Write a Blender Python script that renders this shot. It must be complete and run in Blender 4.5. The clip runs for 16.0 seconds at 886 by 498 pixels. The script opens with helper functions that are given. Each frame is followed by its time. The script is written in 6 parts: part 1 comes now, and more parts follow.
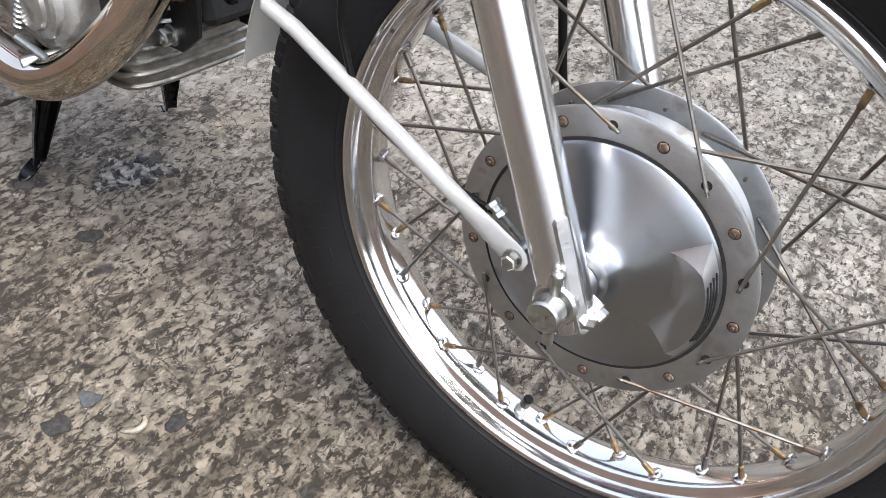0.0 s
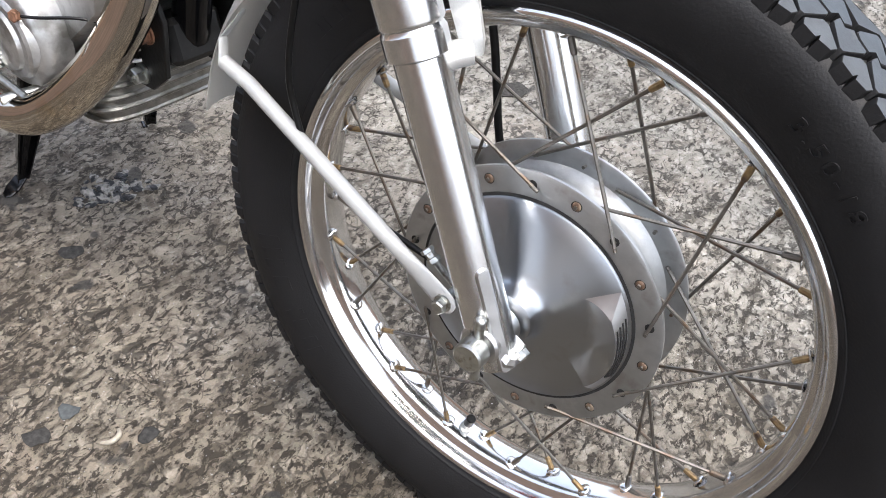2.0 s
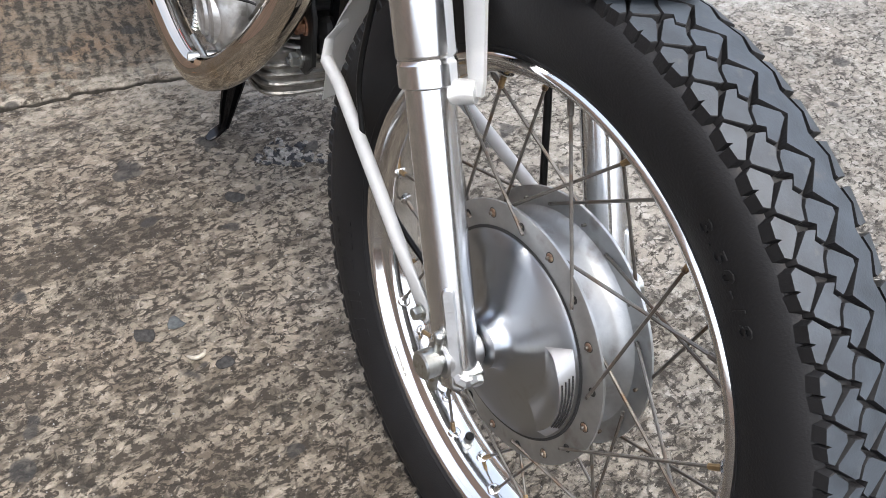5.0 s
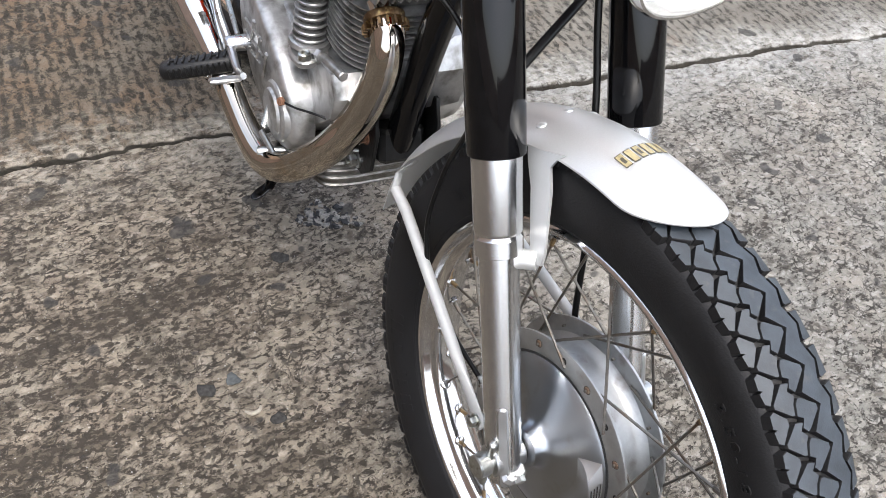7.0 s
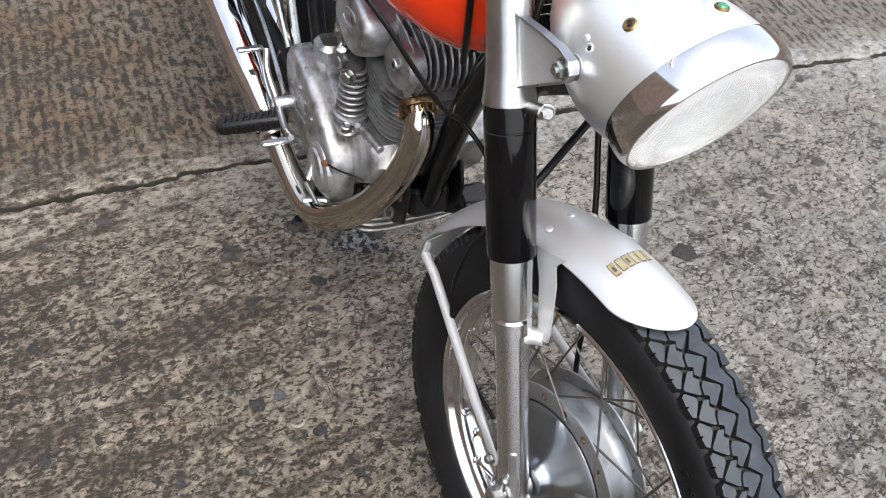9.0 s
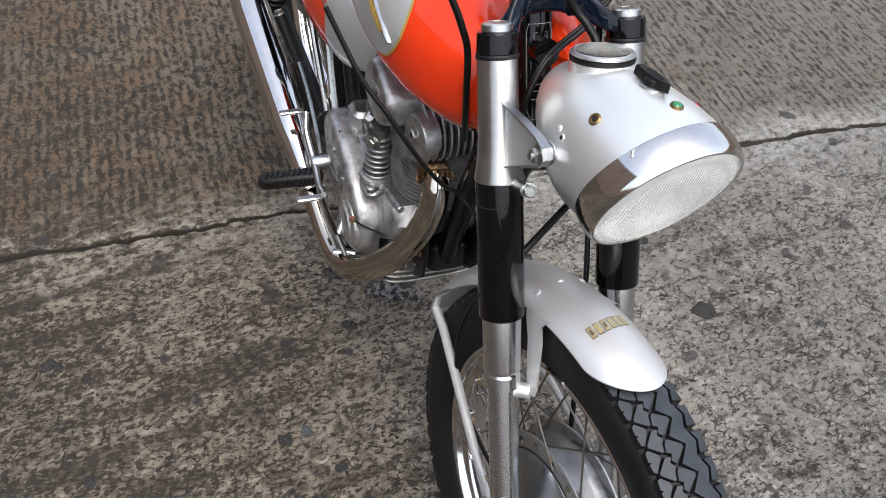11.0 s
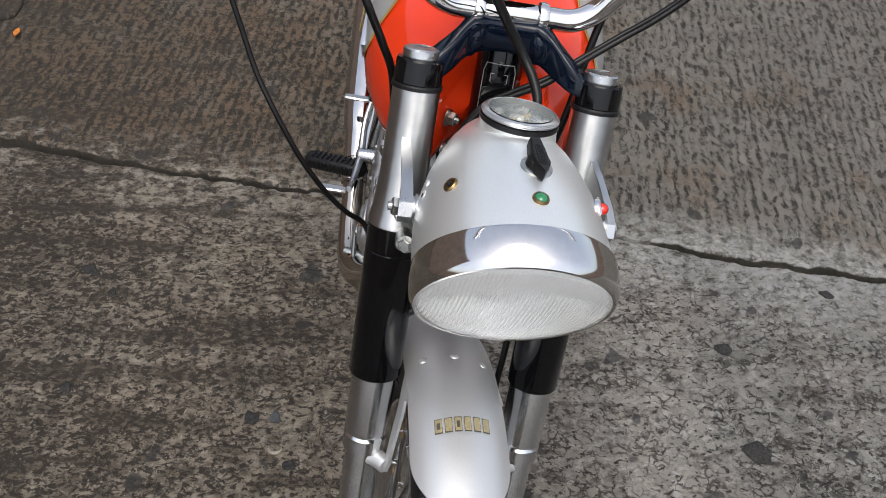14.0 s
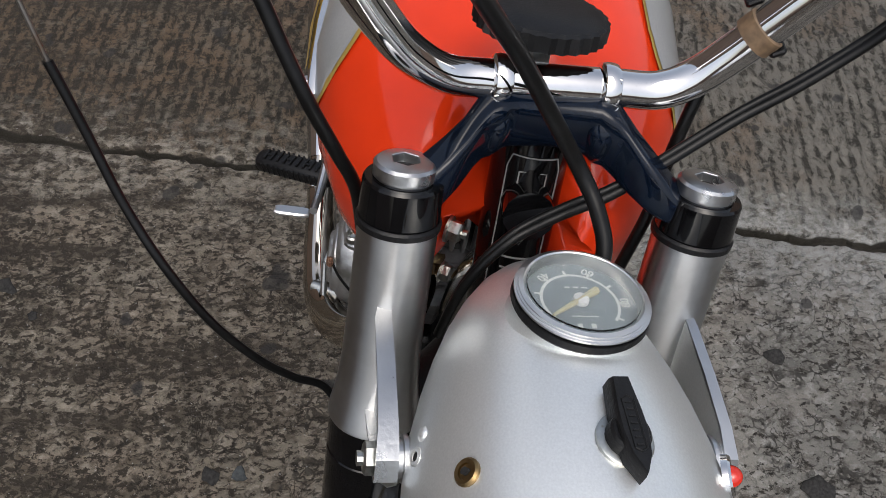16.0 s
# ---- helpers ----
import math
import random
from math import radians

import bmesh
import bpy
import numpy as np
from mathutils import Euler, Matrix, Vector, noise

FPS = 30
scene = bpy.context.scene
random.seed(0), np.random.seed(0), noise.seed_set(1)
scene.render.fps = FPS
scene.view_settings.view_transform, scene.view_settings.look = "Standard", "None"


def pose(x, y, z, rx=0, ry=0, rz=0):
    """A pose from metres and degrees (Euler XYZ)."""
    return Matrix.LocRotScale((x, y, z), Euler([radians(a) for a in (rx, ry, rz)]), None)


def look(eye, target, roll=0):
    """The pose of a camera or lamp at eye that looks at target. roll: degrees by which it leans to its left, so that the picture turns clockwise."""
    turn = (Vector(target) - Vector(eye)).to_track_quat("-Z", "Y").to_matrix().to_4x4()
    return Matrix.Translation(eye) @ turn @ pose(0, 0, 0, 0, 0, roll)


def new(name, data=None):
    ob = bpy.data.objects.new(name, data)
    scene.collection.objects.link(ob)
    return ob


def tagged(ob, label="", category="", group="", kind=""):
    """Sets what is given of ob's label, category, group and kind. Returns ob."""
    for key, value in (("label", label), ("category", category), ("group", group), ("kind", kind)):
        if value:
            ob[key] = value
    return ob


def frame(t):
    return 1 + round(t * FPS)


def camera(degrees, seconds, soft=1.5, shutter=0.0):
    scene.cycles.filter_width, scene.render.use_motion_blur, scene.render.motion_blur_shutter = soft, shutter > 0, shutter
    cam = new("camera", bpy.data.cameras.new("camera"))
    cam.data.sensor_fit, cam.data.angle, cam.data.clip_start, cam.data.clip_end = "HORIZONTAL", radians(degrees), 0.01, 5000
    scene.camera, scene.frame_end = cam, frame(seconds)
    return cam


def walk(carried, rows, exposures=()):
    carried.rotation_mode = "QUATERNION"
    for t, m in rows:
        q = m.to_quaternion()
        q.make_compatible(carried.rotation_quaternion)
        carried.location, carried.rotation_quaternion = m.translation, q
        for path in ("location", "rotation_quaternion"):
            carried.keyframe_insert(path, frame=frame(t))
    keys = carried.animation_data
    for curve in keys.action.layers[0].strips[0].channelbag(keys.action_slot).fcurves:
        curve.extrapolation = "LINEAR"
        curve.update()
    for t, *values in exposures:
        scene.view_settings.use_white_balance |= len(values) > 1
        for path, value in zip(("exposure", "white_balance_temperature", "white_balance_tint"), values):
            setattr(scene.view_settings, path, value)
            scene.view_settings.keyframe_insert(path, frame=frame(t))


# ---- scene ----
cam = camera(53.9, 16.0, soft=0.9)
PATH = [
    (0, (0.14, -0.509, 0.775), (-0.583, 0.757, -0.594), 6.1),
    (0.5, (0.135, -0.514, 0.797), (-0.558, 0.763, -0.578), 6.4),
    (1, (0.145, -0.514, 0.829), (-0.5, 0.775, -0.557), 7.7),
    (1.5, (0.167, -0.512, 0.863), (-0.509, 0.765, -0.52), 7.0),
    (2, (0.18, -0.493, 0.859), (-0.519, 0.748, -0.545), 6.7),
    (2.5, (0.211, -0.457, 0.843), (-0.51, 0.735, -0.592), 7.6),
    (3, (0.307, -0.423, 0.82), (-0.556, 0.669, -0.617), 10.2),
    (3.5, (0.368, -0.38, 0.802), (-0.653, 0.56, -0.638), 6.6),
    (4, (0.392, -0.356, 0.816), (-0.724, 0.511, -0.598), 4.8),
    (4.5, (0.386, -0.356, 0.859), (-0.768, 0.475, -0.547), 4.4),
    (5, (0.365, -0.37, 0.913), (-0.785, 0.465, -0.494), 5.2),
    (5.2, (0.358, -0.373, 0.935), (-0.779, 0.468, -0.478), 5.8),
    (7.3, (0.299, -0.465, 1.158), (-0.769, 0.404, -0.293), 10.6),
    (7.5, (0.289, -0.466, 1.183), (-0.764, 0.395, -0.283), 11.1),
    (8, (0.295, -0.484, 1.25), (-0.748, 0.364, -0.231), 11.1),
    (8.5, (0.299, -0.492, 1.298), (-0.735, 0.324, -0.207), 10.1),
    (9, (0.309, -0.495, 1.347), (-0.716, 0.3, -0.175), 9.6),
    (9.2, (0.315, -0.499, 1.368), (-0.707, 0.294, -0.158), 9.9),
    (11.3, (0.386, -0.438, 1.449), (-0.783, 0.241, -0.025), 5.8),
    (11.5, (0.381, -0.423, 1.436), (-0.788, 0.248, -0.041), 5.6),
    (12, (0.33, -0.353, 1.404), (-0.851, 0.248, -0.094), 5.0),
    (12.5, (0.294, -0.29, 1.422), (-0.913, 0.156, -0.11), 3.2),
    (13, (0.316, -0.217, 1.42), (-0.885, 0.174, -0.131), 4.3),
    (13.5, (0.385, -0.119, 1.422), (-0.852, 0.118, -0.131), 6.6),
    (14, (0.367, -0.059, 1.415), (-0.93, 0.111, -0.097), 7.2),
    (14.5, (0.234, -0.057, 1.386), (-1.063, 0.068, -0.132), 6.7),
    (15, (0.109, -0.058, 1.35), (-1.155, 0.037, -0.196), 4.3),
    (15.5, (0.04, -0.054, 1.317), (-1.091, 0.059, -0.328), 4.4),
    (16, (-0.009, -0.042, 1.293), (-1.071, 0.158, -0.39), 8.1),
]
EXPOSURES = [(0, 2.22), (3, 2.15), (5, 2.05), (9, 1.67), (11.3, 1.24), (12.6, 1.24), (13.5, 1.00), (15, 0.66), (16, 0.52)]
walk(cam, [(t, look(eye, target, roll)) for t, eye, target, roll in PATH], EXPOSURES)

# ---- light ----
world = bpy.data.worlds.new("sky")
scene.world = world
world.use_nodes = True
wn = world.node_tree
sky = wn.nodes.new("ShaderNodeTexSky")
sky.sky_type = "NISHITA"
sky.sun_disc = False
sky.sun_elevation, sky.sun_rotation = radians(65), radians(95)
sky.air_density, sky.dust_density, sky.ozone_density = 1.0, 4.5, 0.8
pale = wn.nodes.new("ShaderNodeHueSaturation")      # thin cloud takes most of the blue
pale.inputs["Saturation"].default_value = 0.6
wn.links.new(sky.outputs[0], pale.inputs["Color"])
wn.links.new(pale.outputs[0], wn.nodes["Background"].inputs["Color"])
wn.nodes["Background"].inputs["Strength"].default_value = 0.15
sun_data = bpy.data.lights.new("sun", "SUN")
sun_data.energy, sun_data.angle, sun_data.color = 0.6, radians(50), (1.0, 0.99, 0.975)
sun = new("sun", sun_data)
sun.matrix_world = look((0.9, -0.08, 3.0), (0, 0, 0))


# ---- materials ----
def material(name, color, rough=0.5, metal=0.0, coat=0.0, grain=None, relief=None, wear=None, rough_var=0.0, spec=0.5, turned=""):
    """grain: (scale, amount) fine value variation; relief: (scale, distance) bump;
    wear: (scale, low, high, colour) patches of another colour."""
    m = bpy.data.materials.new(name)
    m.use_nodes = True
    nt = m.node_tree
    b = nt.nodes["Principled BSDF"]
    b.inputs["Base Color"].default_value = (*color, 1)
    b.inputs["Roughness"].default_value = rough
    b.inputs["Metallic"].default_value = metal
    b.inputs["Coat Weight"].default_value = coat
    b.inputs["Coat Roughness"].default_value = 0.04
    b.inputs["Specular IOR Level"].default_value = spec
    tc = nt.nodes.new("ShaderNodeTexCoord")
    if turned:      # lathe-turned metal: fine rings round one axis of the part
        tg = nt.nodes.new("ShaderNodeTangent")
        tg.direction_type, tg.axis = "RADIAL", turned
        nt.links.new(tg.outputs["Tangent"], b.inputs["Tangent"])
        b.inputs["Anisotropic"].default_value = 0.85
        b.inputs["Anisotropic Rotation"].default_value = 0.25
    last = None
    if grain:
        n = nt.nodes.new("ShaderNodeTexNoise")
        n.inputs["Scale"].default_value, n.inputs["Detail"].default_value = grain[0], 6
        nt.links.new(tc.outputs["Object"], n.inputs["Vector"])
        r = nt.nodes.new("ShaderNodeValToRGB")
        lo, hi = 1 - grain[1], 1 + grain[1]
        r.color_ramp.elements[0].position, r.color_ramp.elements[1].position = 0.3, 0.7
        r.color_ramp.elements[0].color = (*[c * lo for c in color], 1)
        r.color_ramp.elements[1].color = (*[min(1, c * hi) for c in color], 1)
        nt.links.new(n.outputs["Fac"], r.inputs["Fac"])
        last = r.outputs["Color"]
        if rough_var:
            mr = nt.nodes.new("ShaderNodeMapRange")
            mr.inputs["From Min"].default_value, mr.inputs["From Max"].default_value = 0.3, 0.7
            mr.inputs["To Min"].default_value, mr.inputs["To Max"].default_value = rough - rough_var, rough + rough_var
            nt.links.new(n.outputs["Fac"], mr.inputs["Value"])
            nt.links.new(mr.outputs["Result"], b.inputs["Roughness"])
    if wear:
        n = nt.nodes.new("ShaderNodeTexNoise")
        n.inputs["Scale"].default_value, n.inputs["Detail"].default_value = wear[0], 8
        nt.links.new(tc.outputs["Object"], n.inputs["Vector"])
        mr = nt.nodes.new("ShaderNodeMapRange")
        mr.inputs["From Min"].default_value, mr.inputs["From Max"].default_value = wear[1], wear[2]
        nt.links.new(n.outputs["Fac"], mr.inputs["Value"])
        mx = nt.nodes.new("ShaderNodeMix")
        mx.data_type = "RGBA"
        mx.inputs["A"].default_value = (*color, 1)
        if last:
            nt.links.new(last, mx.inputs["A"])
        mx.inputs["B"].default_value = (*wear[3], 1)
        nt.links.new(mr.outputs["Result"], mx.inputs["Factor"])
        last = mx.outputs["Result"]
    if last:
        nt.links.new(last, b.inputs["Base Color"])
    if relief:
        n = nt.nodes.new("ShaderNodeTexNoise")
        n.inputs["Scale"].default_value, n.inputs["Detail"].default_value = relief[0], 4
        nt.links.new(tc.outputs["Object"], n.inputs["Vector"])
        bp = nt.nodes.new("ShaderNodeBump")
        bp.inputs["Distance"].default_value = relief[1]
        nt.links.new(n.outputs["Fac"], bp.inputs["Height"])
        nt.links.new(bp.outputs["Normal"], b.inputs["Normal"])
    return m


SATINCHROME = material("fine_scratched_chrome", (0.70, 0.69, 0.675), 0.095, 1, grain=(60, 0.06))
CHROME = material("chrome", (0.72, 0.71, 0.70), 0.06, 1, grain=(60, 0.06), rough_var=0.02)
TURNED = material("turned_aluminium", (0.70, 0.705, 0.71), 0.21, 1, turned="Z")
EARMETAL = material("brushed_tube_aluminium", (0.55, 0.555, 0.55), 0.33, 1, wear=(28, 0.48, 0.75, (0.40, 0.395, 0.38)), turned="Z")
TURNEDPLATE = material("turned_plate_aluminium", (0.385, 0.41, 0.44), 0.32, 1, wear=(45, 0.56, 0.75, (0.34, 0.345, 0.355)), turned="Y")
SCOOPMETAL = material("satin_scoop_aluminium", (0.58, 0.59, 0.60), 0.34, 1, grain=(60, 0.08))
RIMMETAL = material("polished_rim_alloy", (0.65, 0.645, 0.64), 0.12, 1, grain=(60, 0.05), rough_var=0.03)
POLISHED = material("polished_aluminium", (0.53, 0.535, 0.54), 0.31, 1, grain=(40, 0.06), relief=(300, 0.0002), rough_var=0.06)
BRUSHED = material("brushed_aluminium", (0.68, 0.68, 0.67), 0.32, 1, grain=(55, 0.07), relief=(400, 0.0002), rough_var=0.05)
HUBMETAL = material("dull_hub_aluminium", (0.41, 0.42, 0.42), 0.46, 1, grain=(70, 0.10), wear=(35, 0.58, 0.75, (0.22, 0.20, 0.18)), relief=(250, 0.0003))
# grime and the shade between fins and rings, painted as one dark alloy
GRIMYSHADE = material("grimy_shaded_alloy", (0.075, 0.072, 0.066), 0.6, 0.5, grain=(90, 0.3), wear=(50, 0.5, 0.7, (0.02, 0.019, 0.017)), relief=(260, 0.0006))
CAST = material("cast_aluminium", (0.43, 0.43, 0.425), 0.37, 0.85, grain=(90, 0.14), wear=(34, 0.48, 0.66, (0.20, 0.195, 0.18)), relief=(260, 0.0003), rough_var=0.06)
SILVER = material("silver_paint", (0.735, 0.755, 0.745), 0.36, 0.75, coat=0.15, grain=(900, 0.05), relief=(700, 0.00006))
DULLSILVER = material("dull_silver_paint", (0.60, 0.61, 0.61), 0.42, 0.7, coat=0.1, grain=(900, 0.05), relief=(700, 0.00006))
STAYGREY = material("grey_white_paint", (0.43, 0.435, 0.425), 0.38, 0.15, grain=(80, 0.06), relief=(300, 0.0002))
RED = material("red_orange_paint", (0.64, 0.036, 0.006), 0.10, 0.0, coat=0.1, grain=(25, 0.05), spec=0.4)
TANKGREY = material("tank_silver_panel", (0.42, 0.43, 0.43), 0.3, 0.4, coat=0.8, grain=(600, 0.06))
GOLDLINE = material("gold_pinstripe", (0.45, 0.30, 0.07), 0.4, 0.3, grain=(200, 0.1))
BLACK = material("black_gloss_paint", (0.003, 0.003, 0.0034), 0.07, 0.0, coat=0.0, grain=(80, 0.3), spec=0.32)
NAVY = material("blue_black_gloss_paint", (0.003, 0.006, 0.013), 0.05, 0.0, coat=0.0, grain=(80, 0.3), spec=0.3)
FRAMEBLACK = material("worn_black_paint", (0.006, 0.006, 0.006), 0.42, 0.0, grain=(60, 0.4), wear=(45, 0.68, 0.74, (0.12, 0.11, 0.10)), relief=(200, 0.0004), spec=0.3)
RUBBER = material("tyre_rubber", (0.0085, 0.0085, 0.009), 0.60, 0.0, grain=(14, 0.3), relief=(500, 0.0003), rough_var=0.08, spec=0.25)
# bluish grey: dust, with the sky's sheen put into the colour
TREAD = material("dusty_skylit_tread_rubber", (0.026, 0.032, 0.039), 0.5, 0.0, grain=(50, 0.30), wear=(90, 0.62, 0.80, (0.05, 0.05, 0.05)), relief=(700, 0.00012), spec=0.28)
DARKRUBBER = material("black_rubber", (0.006, 0.006, 0.0064), 0.42, 0.0, grain=(120, 0.3), relief=(500, 0.0003), spec=0.28)
CABLE = material("cable_sheath", (0.005, 0.005, 0.005), 0.34, 0.0, grain=(150, 0.3), spec=0.22)
SPOKE = material("tarnished_spoke_steel", (0.155, 0.145, 0.13), 0.40, 0.8, grain=(120, 0.25), wear=(60, 0.5, 0.7, (0.13, 0.09, 0.06)))
NIPPLE = material("dull_nipple_brass", (0.26, 0.18, 0.09), 0.48, 0.7, grain=(150, 0.3), wear=(120, 0.5, 0.65, (0.10, 0.07, 0.05)))
ZINC = material("zinc_plated_steel", (0.44, 0.45, 0.43), 0.32, 1, grain=(200, 0.15), wear=(150, 0.58, 0.72, (0.25, 0.22, 0.17)))
HEADRUST = material("brown_spoke_head", (0.12, 0.075, 0.05), 0.5, 0.5, grain=(300, 0.4), wear=(120, 0.5, 0.65, (0.22, 0.17, 0.12)))
RUST = material("rusty_steel", (0.20, 0.10, 0.06), 0.7, 0.3, grain=(250, 0.4), relief=(400, 0.0008))
BRONZE = material("heat_tinted_chrome", (0.54, 0.50, 0.44), 0.05, 1, grain=(20, 0.08), wear=(14, 0.56, 0.70, (0.50, 0.38, 0.23)))
NUTBRASS = material("dark_oxidised_brass", (0.15, 0.095, 0.05), 0.42, 1, grain=(200, 0.3), wear=(150, 0.55, 0.7, (0.36, 0.27, 0.12)))
BRASS = material("brass", (0.26, 0.18, 0.085), 0.38, 1, grain=(300, 0.15))
REFLECTOR = material("lamp_reflector", (0.97, 0.97, 0.95), 0.3, 0.75)
GREEN = material("green_lamp_glass", (0.015, 0.16, 0.06), 0.15, 0, coat=0.5)
REDLENS = material("red_lamp_glass", (0.50, 0.02, 0.01), 0.15, 0, coat=0.5)
# paler and bluer: the haze on the glass is put into the face colour
DIAL = material("faded_hazy_dial_face", (0.18, 0.205, 0.215), 0.5, 0, grain=(80, 0.15))
DIALMARK = material("dial_marking_white", (0.54, 0.55, 0.54), 0.5, 0)
NEEDLE = material("dial_needle_yellow", (0.42, 0.385, 0.25), 0.5, 0)
DECAL = material("gold_decal", (0.34, 0.29, 0.16), 0.4, 0.2, grain=(300, 0.2))
DECALDARK = material("dark_decal_outline", (0.05, 0.045, 0.035), 0.45, 0)
DECALGREY = material("grey_decal", (0.20, 0.20, 0.195), 0.45, 0)
SUMPMETAL = material("weathered_sump_alloy", (0.27, 0.265, 0.25), 0.34, 0.9, grain=(90, 0.2), wear=(40, 0.5, 0.7, (0.15, 0.14, 0.12)), relief=(260, 0.0006))
# near-black colour painted in for the shade of gaps, holes and slots
SHADOWHOLE = material("painted_recess_shade", (0.008, 0.008, 0.008), 0.8, 0)


def glass_material(name, rough=0.0, ribs=0.0, clear=1.0):
    m = bpy.data.materials.new(name)
    m.use_nodes = True
    b = m.node_tree.nodes["Principled BSDF"]
    b.inputs["Base Color"].default_value = (0.96, 0.97, 0.96, 1)
    b.inputs["Roughness"].default_value = rough
    b.inputs["Transmission Weight"].default_value = clear
    b.inputs["IOR"].default_value = 1.45
    if ribs:        # moulded upright flutes
        nt = m.node_tree
        tc = nt.nodes.new("ShaderNodeTexCoord")
        wv = nt.nodes.new("ShaderNodeTexWave")
        wv.bands_direction = "Y"
        wv.inputs["Scale"].default_value = ribs / 6.2832 * 2
        nt.links.new(tc.outputs["Object"], wv.inputs["Vector"])
        bp = nt.nodes.new("ShaderNodeBump")
        bp.inputs["Distance"].default_value, bp.inputs["Strength"].default_value = 0.0010, 0.25
        nt.links.new(wv.outputs["Fac"], bp.inputs["Height"])
        nt.links.new(bp.outputs["Normal"], b.inputs["Normal"])
    return m


GLASS = glass_material("clear_glass", 0.08)
LENS = glass_material("ribbed_lens_glass", 0.08, 290.0, 0.80)

# joint between the two slabs: x along y
JOINT_X0, JOINT_SLOPE = -0.975, 0.172


def ground_material():
    m = bpy.data.materials.new("worn_concrete")
    m.use_nodes = True
    nt = m.node_tree
    b = nt.nodes["Principled BSDF"]
    L = nt.links.new
    geo = nt.nodes.new("ShaderNodeNewGeometry")

    def noise_tex(scale, detail=5, rough=0.6, vec=None, dist=0.0):
        n = nt.nodes.new("ShaderNodeTexNoise")
        n.inputs["Scale"].default_value, n.inputs["Detail"].default_value = scale, detail
        n.inputs["Roughness"].default_value, n.inputs["Distortion"].default_value = rough, dist
        L(vec or geo.outputs["Position"], n.inputs["Vector"])
        return n.outputs["Fac"]

    def ramp(fac, p0, p1, v0=0.0, v1=1.0):
        r = nt.nodes.new("ShaderNodeMapRange")
        r.inputs["From Min"].default_value, r.inputs["From Max"].default_value = p0, p1
        r.inputs["To Min"].default_value, r.inputs["To Max"].default_value = v0, v1
        L(fac, r.inputs["Value"])
        return r.outputs["Result"]

    def mix(fac, a, c):
        x = nt.nodes.new("ShaderNodeMix")
        x.data_type = "RGBA"
        for name, v in (("Factor", fac), ("A", a), ("B", c)):
            if isinstance(v, tuple):
                x.inputs[name].default_value = (*v, 1)
            elif isinstance(v, float):
                x.inputs[name].default_value = v
            else:
                L(v, x.inputs[name])
        return x.outputs["Result"]

    def calc(op, a, c=0.0):
        x = nt.nodes.new("ShaderNodeMath")
        x.operation = op
        for i, v in enumerate((a, c)):
            if isinstance(v, (int, float)):
                x.inputs[i].default_value = v
            else:
                L(v, x.inputs[i])
        return x.outputs[0]

    sep = nt.nodes.new("ShaderNodeSeparateXYZ")
    L(geo.outputs["Position"], sep.inputs[0])
    # signed distance from the joint, ahead of it positive
    d = calc("SUBTRACT", calc("SUBTRACT", sep.outputs["X"], JOINT_X0), calc("MULTIPLY", sep.outputs["Y"], JOINT_SLOPE))
    wob = calc("MULTIPLY", calc("SUBTRACT", noise_tex(5, 4), 0.5), 0.22)
    dw = calc("ADD", d, wob)
    far = ramp(d, 0.0, -0.03)
    band = calc("MULTIPLY", ramp(dw, 0.17, 0.03), ramp(dw, -0.13, -0.03))
    def stretched(sx, sy, sz, turn, warp=0.0):
        """World coordinates stretched along the slab; warp: metres by which they are ruffled."""
        src = geo.outputs["Position"]
        if warp:
            n = nt.nodes.new("ShaderNodeTexNoise")
            n.inputs["Scale"].default_value, n.inputs["Detail"].default_value = 55, 3
            L(geo.outputs["Position"], n.inputs["Vector"])
            v = nt.nodes.new("ShaderNodeVectorMath")
            v.operation = "MULTIPLY_ADD"
            v.inputs[1].default_value, v.inputs[2].default_value = (warp,) * 3, (-warp / 2,) * 3
            L(n.outputs["Color"], v.inputs[0])
            add = nt.nodes.new("ShaderNodeVectorMath")
            L(geo.outputs["Position"], add.inputs[0])
            L(v.outputs[0], add.inputs[1])
            src = add.outputs[0]
        mp = nt.nodes.new("ShaderNodeMapping")
        mp.inputs["Scale"].default_value = (sx, sy, sz)
        mp.inputs["Rotation"].default_value = (0, 0, radians(turn))
        L(src, mp.inputs["Vector"])
        return mp.outputs["Vector"]

    def cells(vec, feature, output):
        v = nt.nodes.new("ShaderNodeTexVoronoi")
        v.feature = feature
        v.inputs["Scale"].default_value = 1.0
        L(vec, v.inputs["Vector"])
        return v.outputs[output]

    fine = noise_tex(420, 5, 0.72)
    stain = noise_tex(3.2, 6, 0.65)
    # worn flakes of cement, parted by crazing that opens and closes
    flake_at = stretched(66, 47, 40, 8, 0.022)
    gap = cells(flake_at, "DISTANCE_TO_EDGE", "Distance")
    opened = ramp(noise_tex(17, 4, 0.65), 0.40, 0.68, 0.0, 0.15)
    crazing = ramp(calc("SUBTRACT", gap, opened), 0.045, -0.015)
    crazing = calc("MULTIPLY", crazing, ramp(noise_tex(22, 4, 0.65), 0.43, 0.58))
    sepc = nt.nodes.new("ShaderNodeSeparateColor")
    L(cells(flake_at, "F1", "Color"), sepc.inputs[0])
    tone = sepc.outputs[0]
    # dirt: short dark dashes along the slab, more in rows; darker towards -y, +x
    rows = ramp(noise_tex(1.0, 4, 0.55, stretched(19, 1.9, 10, 10), 0.3), 0.53, 0.63)
    drift = calc("MULTIPLY", calc("SUBTRACT", stain, 0.5), 0.22)
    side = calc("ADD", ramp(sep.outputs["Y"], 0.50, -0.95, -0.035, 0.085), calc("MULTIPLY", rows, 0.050))
